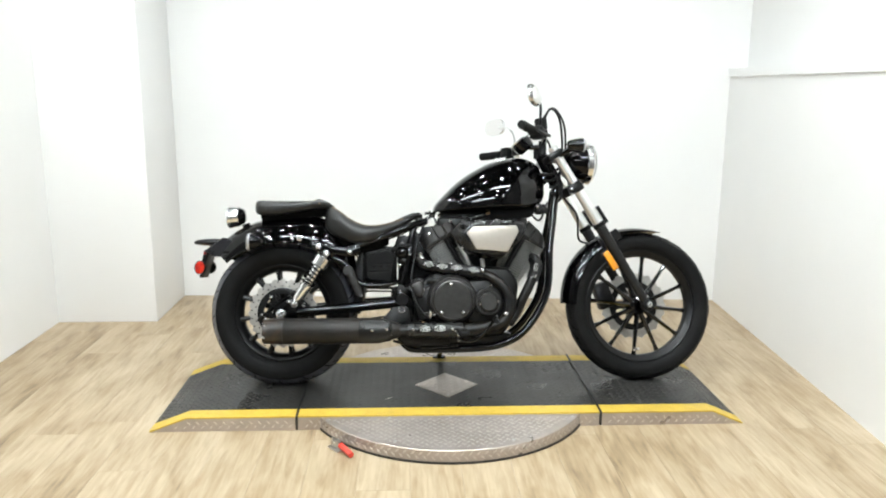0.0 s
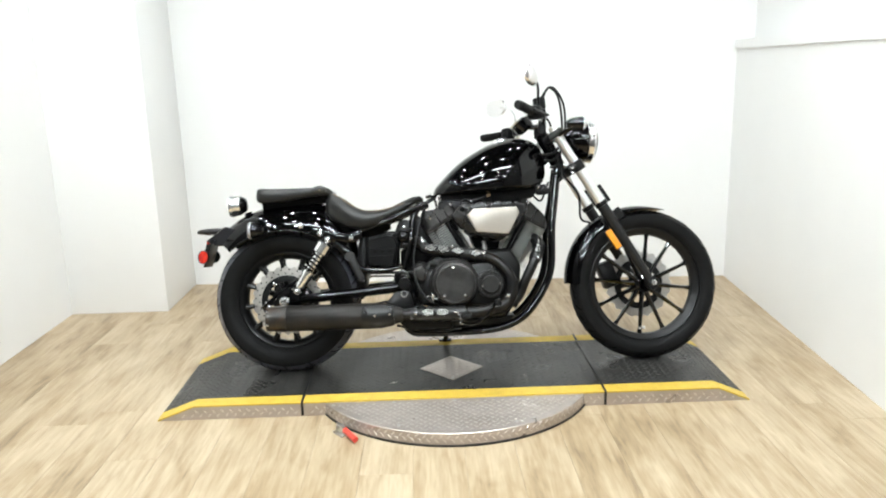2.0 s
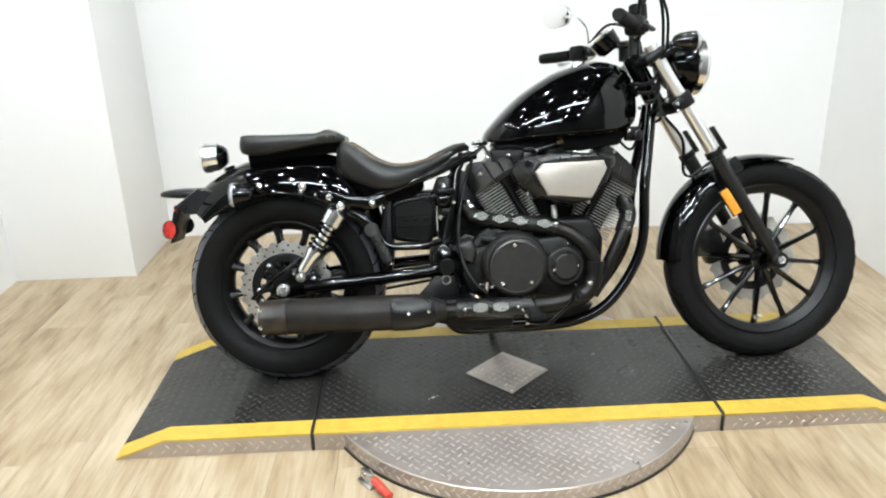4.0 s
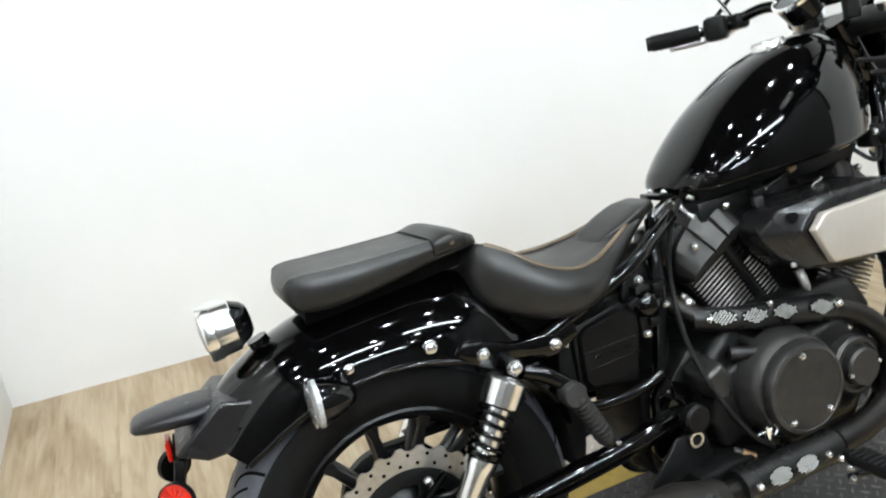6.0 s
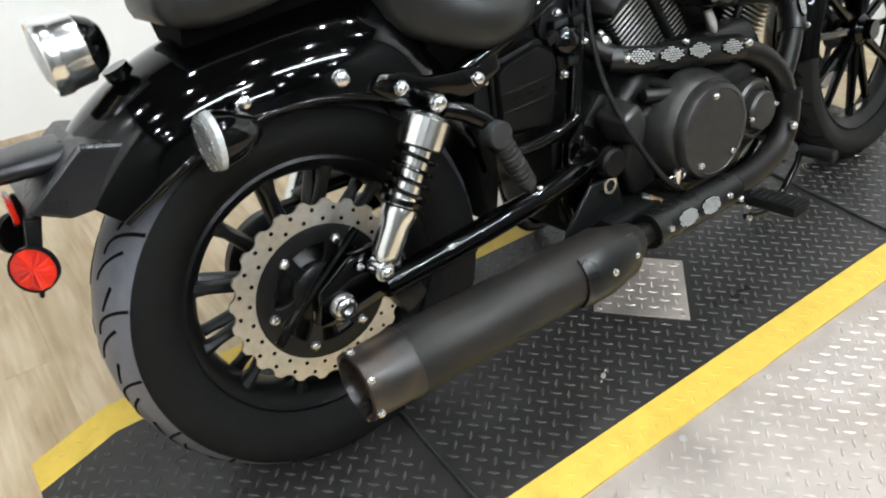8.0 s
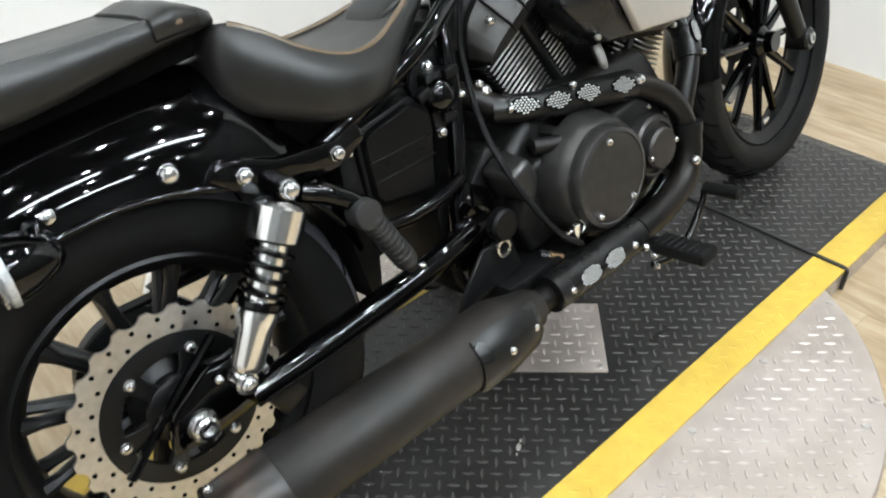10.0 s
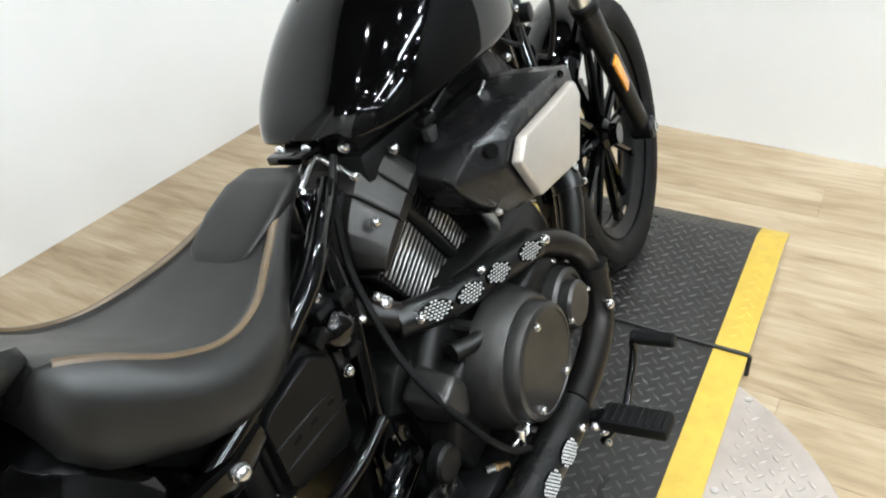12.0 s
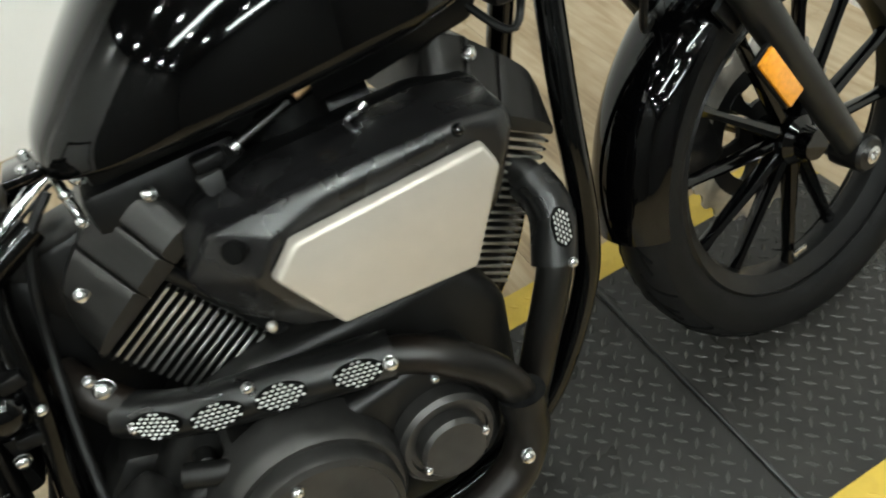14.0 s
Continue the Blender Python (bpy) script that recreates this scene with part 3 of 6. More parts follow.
HEAD_TOP, HEAD_LOW = Vector((1.165, 0, 0.985)), Vector((1.558, 0, 0.333))
AXIS = (HEAD_LOW - HEAD_TOP).normalized()
PIVOT = Vector((1.12, 0, 0.93))
STEER = Matrix.Translation(PIVOT) @ Matrix.Rotation(radians(-4.3), 4, AXIS) @ Matrix.Translation(-PIVOT)


def steered(ob):
    ob.matrix_basis = STEER @ ob.matrix_basis
    return ob


def dome(r, h):
    return [(r, 0), (r, h * 0.35), (r * 0.86, h * 0.75), (r * 0.5, h), (0.0005, h * 1.05)]


bolt_meshes = {}


def bolt(parent, p, r=0.009, axis=(0, -1, 0), mat=None, label="", name="bolt"):
    """A domed bolt head with a washer; heads of one size share a mesh."""
    r = r * 0.9
    key = (round(r, 4), (mat or M_BOLT).name)
    q = Vector((0, 0, 1)).rotation_difference(Vector(axis).normalized()).to_matrix().to_4x4()
    if key in bolt_meshes:
        ob = new(name, bolt_meshes[key])
        ob.parent = parent
    else:
        bm = lathe([(r * 1.08, -0.002), (r * 1.08, 0.0012)] + [(a, b + 0.0015) for a, b in dome(r, r * 0.85)], (0, 0, 0), (0, 0, 1), 12)
        ob = part(name, bm, mat or M_BOLT, parent)
        bolt_meshes[key] = ob.data
    ob.matrix_basis = Matrix.Translation(p) @ q
    return tagged(ob, label=label)


# wheels
def wheel(name, centre, R, half, rim_r, hub_r, disc_side, disc_r, spokes, label, turn=0.0):
    c = Vector(centre)
    ax = Vector((0, 1, 0))
    w_r = half * 0.62
    prof = [(rim_r + 0.004, -w_r - 0.006), (rim_r + 0.006, -w_r), (rim_r - 0.006, -w_r + 0.006), (rim_r - 0.02, -w_r * 0.5), (rim_r - 0.024, 0),
            (rim_r - 0.02, w_r * 0.5), (rim_r - 0.006, w_r - 0.006), (rim_r + 0.006, w_r), (rim_r + 0.004, w_r + 0.006), (rim_r + 0.014, w_r), (rim_r + 0.014, -w_r), (rim_r + 0.004, -w_r - 0.006)]
    wh = part(name, lathe(prof, c, ax, 64, cap=False), M_SATIN, bike, label)
    bead_y, bead_r = w_r + 0.001, rim_r + 0.007
    y_e, r_e = half * 0.955, R - half * (0.37 if name == "rear_wheel" else 0.43)
    side = [(bead_r, bead_y), (bead_r + (r_e - bead_r) * 0.18, bead_y + (half - bead_y) * 0.55), (bead_r + (r_e - bead_r) * 0.42, half * 0.97), (bead_r + (r_e - bead_r) * 0.62, half),
            (bead_r + (r_e - bead_r) * 0.82, half * 0.995), (r_e - 0.003, half * 0.975), (r_e, y_e)]
    crown = [(R - (R - r_e) * (1 - k / 9) ** 2.0, y_e * (1 - k / 9)) for k in range(1, 10)]
    half_prof = side + crown
    full = [(r, -y) for r, y in half_prof] + [(r, y) for r, y in reversed(half_prof[:-1])]
    part("tyre", lathe(full, c, ax, 96, cap=False), M_RUBBER, wh, "black rubber road tyre", angle=60)

    # tread face with curved grooves cut across it; rear grey holds the wall's sheen
    def surf(y):
        return R - (R - r_e) * min(1.0, abs(y) / y_e) ** 2
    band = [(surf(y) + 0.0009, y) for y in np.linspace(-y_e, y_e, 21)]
    part("tread_band", lathe(band, c, ax, 96, cap=False), M_TREAD_SHEEN if name == "rear_wheel" else M_FTREAD, wh, "tread face, wall sheen in the rear one's grey", angle=60)
    gm = bmesh.new()
    count = 51
    for k in range(count):
        for s in (-1, 1):
            a0 = 2 * math.pi * (k + (0.5 if s > 0 else 0)) / count
            kind_k = k % 3
            u0, u1, swing_a, bend = ((0.30, 0.97, 0.16, 2.4), (0.22, 0.72, 0.17, 1.6), (0.45, 0.62, 0.12, 1.0))[kind_k]
            pts = []
            for q in range(8):
                t = q / 7
                y = s * y_e * (u0 + (u1 - u0) * t**bend)
                a = a0 - swing_a * t * (1 if name == "rear_wheel" else -1)
                pts.append(c + Vector(((surf(y) + 0.0002) * math.cos(a), y, (surf(y) + 0.0002) * math.sin(a))))
            tube(pts, 0.0031, 5, 1, gm, (0.7, 1.0))
    part("tread_pattern", gm, M_GROOVE, wh, kind="stuff")

    # hub and spokes
    hub_y = half * 0.55
    part("hub", lathe([(0.012, -hub_y - 0.02), (hub_r * 0.62, -hub_y - 0.02), (hub_r * 0.7, -hub_y), (hub_r, -hub_y + 0.01), (hub_r * 0.9, 0), (hub_r, hub_y - 0.01), (hub_r * 0.7, hub_y), (hub_r * 0.62, hub_y + 0.02), (0.012, hub_y + 0.02)], c, ax, 32), M_SATIN if name == "rear_wheel" else M_FRAME, wh)
    sp = None
    twin = 2 if name == "rear_wheel" else 1
    for k in range(spokes * twin):
        m = Matrix.Translation(c) @ Matrix.Rotation(-radians(turn + 360 * (k // twin) / spokes), 4, "Y")
        if sp is None:
            r0, r1 = hub_r * 0.8, rim_r - 0.008
            rings = []
            reach = half * 0.34 if name == "rear_wheel" else half * 0.12
            for t in np.linspace(0, 1, 6):
                r = r0 + (r1 - r0) * t
                slim = 0.82 if name == "rear_wheel" else 0.74
                wz = slim * (0.017 - 0.008 * t + 0.010 * max(0, t - 0.8) / 0.2)
                wy = 0.015 - 0.005 * t
                rings.append([Vector((r, wy * math.cos(u) + reach * (0.25 + 0.75 * t), wz * math.sin(u))) for u in np.linspace(0, 2 * math.pi, 9)[:-1]])
            so = part("spoke", loft(rings), M_SATIN if name == "rear_wheel" else M_FRAME, wh)
            sp = so.data
        else:
            so = new("spoke", sp)
            so.parent = wh
        if k % 2:
            m = m @ Matrix.Rotation(math.pi, 4, "X")
        so.matrix_basis = m

    # wave brake disc on a black carrier
    if disc_r:
        dy = disc_side
        n = 168
        dm = bmesh.new()
        rings = []
        for y_off in (-0.0022, 0.0022):
            for inner in (False, True):
                ring = []
                for k in range(n):
                    a = 2 * math.pi * k / n
                    r = disc_r * (0.735 if inner else 1.0) + (0 if inner else 0.0042 * math.tanh(2.2 * math.cos(24 * a)))
                    ring.append(dm.verts.new(c + Vector((r * math.cos(a), dy + y_off, r * math.sin(a)))))
                rings.append(ring)
        bridge(dm, rings[0], rings[1]); bridge(dm, rings[2], rings[3]); bridge(dm, rings[0], rings[2]); bridge(dm, rings[1], rings[3])
        part("brake_disc", dm, M_STEEL, wh, "wave-edged drilled steel brake disc")
        hm = bmesh.new()
        s = -1 if dy < 0 else 1
        for k in range(48):
            a = 2 * math.pi * (k + 0.25) / 48
            r = disc_r * (0.93 if k % 2 else 0.82)
            lathe([(0.0034, 0.0), (0.0034, 0.0028)], c + Vector((r * math.cos(a), dy, r * math.sin(a))), (0, s, 0), 8, hm)
        part("disc_drilling", hm, M_GROOVE, wh, kind="stuff")
        at = Matrix.Translation(c + Vector((0, dy, 0)))
        carrier = lathe([(disc_r * 0.57, -0.003), (disc_r * 0.76, -0.003), (disc_r * 0.76, 0.003), (disc_r * 0.66, 0.006), (disc_r * 0.57, 0.005), (disc_r * 0.57, -0.003)], c + Vector((0, dy, 0)), (0, s, 0), 48, cap=False)
        part("carrier_boss", lathe([(0.012, -0.004), (disc_r * 0.34, -0.004), (disc_r * 0.34, 0.004), (disc_r * 0.26, 0.010), (0.012, 0.012)], c + Vector((0, dy, 0)), (0, s, 0), 40), M_SATIN, wh)
        for k in range(6):
            arm = prism(rounded([(disc_r * 0.28, -0.013), (disc_r * 0.45, -0.009), (disc_r * 0.62, -0.017), (disc_r * 0.62, 0.017), (disc_r * 0.45, 0.009), (disc_r * 0.28, 0.013)], 2), -0.004, 0.004, 0.001, seg=1)
            arm.transform(at @ Matrix.Rotation(-(2 * math.pi * k / 6 + 0.09), 4, "Y"))
            part("carrier_arm", arm, M_SATIN, wh)
        part("disc_carrier", carrier, M_SATIN, wh, "black disc carrier ring")
        for k in range(6):
            a = 2 * math.pi * k / 6 + 0.09
            bolt(wh, c + Vector((disc_r * 0.60 * math.cos(a), dy + s * 0.006, disc_r * 0.60 * math.sin(a))), 0.0085, (0, s, 0))
    return wh


wheel("rear_wheel", RAX, R_REAR, 0.080, 0.200, 0.062, -0.066, 0.143, 12, "black cast rear wheel", turn=9)
front_wheel = wheel("front_wheel", FAX, R_FRONT, 0.051, 0.239, 0.038, 0.055, 0.147, 12, "black cast front wheel", turn=-6.5)
steered(front_wheel)
rear_wheel = [o for o in bike.children if o.name.startswith("rear_wheel")][0]
part("pulley", lathe([(0.03, 0.075), (0.090, 0.078), (0.094, 0.080), (0.094, 0.100), (0.090, 0.102), (0.07, 0.096), (0.03, 0.098)], RAX, (0, 1, 0), 48), M_SATIN, rear_wheel, "black toothed drive pulley")
for s in (1,):
    part("balance_weight", box(FAX + Vector((-0.02, -0.026, -0.192)), (0.03, 0.004, 0.013), 0.001), M_BOLT, front_wheel, "small silver balance weight")

# swingarm, axle and shocks
arm = bmesh.new()
for s in (-1, 1):
    tube([(0.52, s * 0.115, 0.352), (0.40, s * 0.135, 0.342), (0.22, s * 0.14, 0.326), (0.07, s * 0.135, 0.312)], 0.021, 14, 5, arm)
    join(arm, prism([(-0.045, 0.285), (-0.03, 0.335), (0.03, 0.372), (0.09, 0.372), (0.12, 0.338), (0.10, 0.29), (0.0, 0.275)], s * 0.10, s * 0.128, 0.006))
rod((0.505, -0.12, 0.352), (0.505, 0.12, 0.352), 0.032, n=20, bm=arm)
swing = part("swingarm", arm, M_FRAME, bike, "gloss black tubular swingarm")
part("pivot_cap", lathe([(0.026, 0), (0.026, 0.014), (0.022, 0.019), (0.001, 0.02)], (0.508, -0.168, 0.366), (0, -1, 0), 24), M_PLASTIC, swing, "round black plastic pivot cap")
part("axle", rod((0, -0.13, 0.306), (0, 0.14, 0.306), 0.009, n=12), M_STEEL, swing)
part("axle_nut", lathe([(0.021, 0), (0.021, 0.004), (0.0165, 0.005), (0.0165, 0.016), (0.013, 0.019), (0.008, 0.019), (0.0075, 0.012), (0.0005, 0.012)], (0, -0.128, 0.306), (0, -1, 0), 24), M_BOLT, swing, "chrome rear axle nut")
bolt(swing, (0.096, -0.135, 0.339), 0.008)
bolt(swing, (0.038, -0.135, 0.357), 0.006)
part("caliper", box((0.125, -0.085, 0.262), (0.05, 0.045, 0.06), 0.008, Matrix.Rotation(radians(-25), 4, "Y")), M_SATIN, swing, "black rear brake caliper")
part("torque_arm", tube([(0.06, -0.10, 0.40), (-0.02, -0.108, 0.345), (-0.10, -0.108, 0.278)], 0.007, 8), M_FRAME, swing)
belt = bmesh.new()
for (xa, za), (xb, zb) in (((0.0, 0.398), (0.585, 0.388)), ((0.0, 0.214), (0.585, 0.300))):
    join(belt, prism([(xa, za - 0.0035), (xb, zb - 0.0035), (xb, zb + 0.0035), (xa, za + 0.0035)], 0.078, 0.102, 0.001, seg=1))
part("drive_belt", belt, M_RUBBER, swing, "black toothed drive belt")
part("belt_guard", prism([(0.05, 0.408), (0.10, 0.418), (0.42, 0.412), (0.56, 0.406), (0.56, 0.398), (0.10, 0.404)], 0.072, 0.112, 0.003), M_PLASTIC, swing, "slim black drive belt guard")


def shock(s):
    top, low = Vector((0.194, s * 0.152, 0.561)), Vector((0.061, s * 0.156, 0.350))
    d = (low - top).normalized()
    L = (low - top).length
    sh = part("shock_absorber", lathe([(0.0215, 0.030), (0.0215, L * 0.62)], top, d, 24), M_CHROME, bike, "chrome shock absorber with a black coil spring")
    part("upper_cap", lathe([(0.012, 0.014), (0.028, 0.018), (0.0345, 0.024), (0.0345, 0.064), (0.030, 0.068), (0.012, 0.067)], top, d, 28), M_CHROME, sh, "chrome spring cap")
    part("lower_cup", lathe([(0.018, L * 0.60), (0.026, L * 0.62), (0.027, L * 0.66), (0.0230, L * 0.72), (0.0225, L * 0.90), (0.018, L * 0.94), (0.012, L * 0.95)], top, d, 28), M_CHROME, sh, "chrome lower cup")
    part("spring_seat", lathe([(0.018, L * 0.565), (0.031, L * 0.57), (0.031, L * 0.60), (0.018, L * 0.605)], top, d, 24), M_FRAME, sh)
    a, b, _ = frame_of(d)
    pts, turns = [], 4.0
    h0, h1 = 0.072, L * 0.57
    for k in range(int(turns * 14) + 1):
        t = k / (turns * 14)
        u = 2 * math.pi * turns * t
        pts.append(top + d * (h0 + (h1 - h0) * t) + (a * math.cos(u) + b * math.sin(u)) * 0.0295)
    part("coil_spring", tube(pts, 0.0034, 8, 1), M_FRAME, sh, "gloss black coil spring")
    part("upper_eye", rod(top + Vector((0, -s * 0.02, 0)), top + Vector((0, s * 0.012, 0)), 0.015, n=16), M_FRAME, sh)
    part("lower_eye", rod(low + Vector((0, -s * 0.02, 0)), low + Vector((0, s * 0.010, 0)), 0.015, n=16), M_CHROME, sh)
    bolt(sh, top + Vector((0, s * 0.014, 0)), 0.0135, (0, s, 0))
    bolt(sh, low + Vector((0, s * 0.012, 0)), 0.013, (0, s, 0))


shock(-1)
shock(1)


def smooth_interp(xs, ys, x):
    """Catmull-Rom through the pairs."""
    xs, ys = list(xs), list(ys)
    i = max(0, min(len(xs) - 2, int(np.searchsorted(xs, x)) - 1))
    x0, x1 = xs[i], xs[i + 1]
    t = (x - x0) / (x1 - x0)
    m0 = (ys[i + 1] - ys[i - 1]) / (xs[i + 1] - xs[i - 1]) * (x1 - x0) if i > 0 else (ys[i + 1] - ys[i])
    m1 = (ys[i + 2] - ys[i]) / (xs[i + 2] - xs[i]) * (x1 - x0) if i + 2 < len(xs) else (ys[i + 1] - ys[i])
    return (2 * t**3 - 3 * t * t + 1) * ys[i] + (t**3 - 2 * t * t + t) * m0 + (-2 * t**3 + 3 * t * t) * ys[i + 1] + (t**3 - t * t) * m1


# fenders
def fender(name, c, stations, thick, label, full=1.0):
    """Stations: angle in degrees about the axle, crown radius, half width, side radius."""
    rings = []
    for a, rc, w, rs in stations:
        a = radians(a)
        e = Vector((math.cos(a), 0, math.sin(a)))
        outer, inner = [], []
        lim, n = radians(78), 22
        for k in range(n + 1):
            u = -lim + 2 * lim * k / n
            y = w * math.sin(u) / math.sin(lim)
            r = rs + (rc - rs) * max(0.0, (math.cos(u) - math.cos(lim)) / (1 - math.cos(lim))) ** full
            outer.append(c + e * r + Vector((0, y, 0)))
            inner.append(c + e * (r - thick) + Vector((0, y * (1 - thick / w), 0)))
        rings.append(outer + inner[::-1])
    return part(name, loft(rings), M_PAINT, bike, label, angle=50)


rf_angles = np.linspace(137, 18, 36)
rear_fender = fender("rear_fender", RAX, [(a, smooth_interp((18, 35, 50, 60, 72, 88, 110, 129, 137), (0.338, 0.375, 0.425, 0.446, 0.436, 0.417, 0.412, 0.408, 0.404), a),
                                     smooth_interp((18, 50, 70, 100, 120, 129, 137), (0.105, 0.124, 0.127, 0.122, 0.113, 0.106, 0.096), a),
                                     smooth_interp((18, 35, 50, 70, 90, 110, 129, 137), (0.318, 0.318, 0.312, 0.303, 0.302, 0.304, 0.311, 0.320), a)) for a in rf_angles],
                     0.004, "deep gloss black rear mudguard", 0.8)
ff_angles = np.linspace(178, 74, 30)
front_fender = fender("front_fender", FAX, [(a, smooth_interp((74, 90, 140, 178), (0.339, 0.345, 0.361, 0.352), a), smooth_interp((74, 80, 110, 178), (0.050, 0.062, 0.068, 0.066), a),
                                       smooth_interp((74, 90, 120, 150, 178), (0.336, 0.326, 0.316, 0.306, 0.300), a)) for a in ff_angles],
                      0.0035, "gloss black front mudguard")
steered(front_fender)
for s in (-1, 1):
    part("fender_mount", box(FAX + Vector((-0.145, s * 0.074, 0.292)), (0.10, 0.012, 0.05), 0.005, Matrix.Rotation(radians(-35), 4, "Y")), M_SATIN, front_fender)

lip_bm = bmesh.new()
for s in (-1, 1):
    lip = []
    for a in rf_angles[:-3]:
        w = smooth_interp((18, 50, 70, 100, 120, 129, 137), (0.105, 0.124, 0.127, 0.122, 0.113, 0.106, 0.096), a)
        rs = smooth_interp((18, 35, 50, 70, 90, 110, 129, 137), (0.318, 0.318, 0.312, 0.303, 0.302, 0.304, 0.311, 0.320), a)
        lip.append(RAX + Vector((math.cos(radians(a)) * rs, s * (w + 0.0005), math.sin(radians(a)) * rs)))
    tube(lip, 0.0048, 10, 1, lip_bm)
part("rolled_lip", lip_bm, M_PAINT, rear_fender, "rolled gloss black lower edge")

# side struts of the rear mudguard with chrome bolts
for s in (-1, 1):
    poly = [(0.112, 0.598), (0.13, 0.616), (0.165, 0.608), (0.21, 0.590), (0.29, 0.584), (0.33, 0.597), (0.337, 0.566), (0.29, 0.545), (0.20, 0.540), (0.15, 0.566)]
    st = part("fender_strut", prism(poly, s * 0.115, s * 0.134, 0.006), M_FRAME, bike, "gloss black mudguard strut with chrome bolts")
    for x, z, r in ((0.158, 0.588, 0.0115), (0.288, 0.565, 0.011)):
        bolt(st, (x, s * 0.135, z), r, (0, s, 0))
    for x, y, z, r in ((-0.055, 0.108, 0.626, 0.0125), (0.077, 0.121, 0.622, 0.0135)):
        bolt(rear_fender, (x, s * y, z), r, (0, s, 0))
    bolt(st, (0.318, s * 0.11, 0.548), 0.006, (0, s, 0))

# tail: lamp, signals, plate bracket, reflectors
tl_c = Vector((-0.160, 0, 0.727))
tl_d = Vector((-1, 0, -0.10)).normalized()
tail = part("tail_light", lathe([(0.001, 0.010), (0.022, 0.012), (0.031, 0.020), (0.039, 0.036), (0.0415, 0.046)], tl_c, tl_d, 32), M_FRAME, bike, "round tail light with a chrome shell")
part("chrome_shell", lathe([(0.0405, 0.037), (0.0435, 0.039), (0.0455, 0.066), (0.0465, 0.068), (0.0475, 0.070), (0.0475, 0.084), (0.045, 0.088), (0.040, 0.083)], tl_c, tl_d, 32, cap=False), M_CHROME, tail, "chrome lamp shell")
part("lens", lathe([(0.043, 0.076), (0.040, 0.086), (0.025, 0.092), (0.001, 0.094)], tl_c, tl_d, 32), M_CLEAR, tail, "clear round lens")
part("mount", tube([(-0.17, 0, 0.69), (-0.16, 0, 0.665), (-0.14, 0, 0.655)], 0.018, 10, 4), M_FRAME, tail)
for s in (-1, 1):
    sd = Vector((-1, 0, 0.02)).normalized()
    sc = Vector((-0.072, s * 0.165, 0.607))
    sig = part("turn_signal", lathe([(0.001, -0.012), (0.012, -0.008), (0.022, 0.004), (0.032, 0.028), (0.0365, 0.050)], sc, sd, 28), M_FRAME, bike, "black bullet turn signal with a clear lens")
    part("lens", lathe([(0.037, 0.047), (0.036, 0.054), (0.024, 0.059), (0.0005, 0.060)], sc, sd, 28), M_CLEAR, sig, "clear ribbed lens")
    rib_bm = bmesh.new()
    for q in range(-5, 6):
        o, hh = q * 0.006, math.sqrt(max(0.0, 0.034**2 - (q * 0.006) ** 2))
        if hh > 0.004:
            tube([sc + sd * 0.0595 + Vector((0, o, -hh)), sc + sd * 0.0605 + Vector((0, o, 0)), sc + sd * 0.0595 + Vector((0, o, hh))], 0.0011, 5, 2, rib_bm)
            tube([sc + sd * 0.0595 + Vector((0, -hh, o)), sc + sd * 0.0605 + Vector((0, 0, o)), sc + sd * 0.0595 + Vector((0, hh, o))], 0.0011, 5, 2, rib_bm)
    part("lens_rib", rib_bm, M_BOLT, sig, kind="stuff")
    part("stem", tube([sc + Vector((-0.015, 0, 0)), (-0.08, s * 0.135, 0.62), (-0.075, s * 0.115, 0.624)], 0.0095, 10, 4), M_FRAME, sig)

wedge = [(-0.252, 0.630), (-0.333, 0.570), (-0.288, 0.547), (-0.243, 0.549), (-0.160, 0.600), (-0.19, 0.615)]
bracket = part("plate_bracket", prism(wedge, -0.086, 0.086, 0.005, seg=2), M_GREYPLASTIC, bike, "grey-black plastic number plate bracket", angle=20)
rings = []
for x, z, w, h in ((-0.262, 0.612, 0.050, 0.014), (-0.285, 0.611, 0.055, 0.016), (-0.305, 0.611, 0.056, 0.016), (-0.338, 0.611, 0.052, 0.015), (-0.366, 0.611, 0.046, 0.012), (-0.381, 0.610, 0.036, 0.009), (-0.387, 0.609, 0.022, 0.005)):
    rings.append([Vector((x, w * math.copysign(abs(math.cos(u)) ** 0.6, math.cos(u)), z + h * math.copysign(abs(math.sin(u)) ** 0.8, math.sin(u)))) for u in np.linspace(0, 2 * math.pi, 25)[:-1]])
part("plate_lamp", loft(rings), M_GREYPLASTIC, bracket, "slim black plate lamp hood", angle=50)
part("plate_holder", box((-0.333, 0, 0.515), (0.006, 0.13, 0.12), 0.003, Matrix.Rotation(radians(18), 4, "Y")), M_PLASTIC, bracket)
part("plate_lens", box((-0.342, 0.0, 0.560), (0.008, 0.06, 0.030), 0.003), M_RED, bracket, "small red lens")
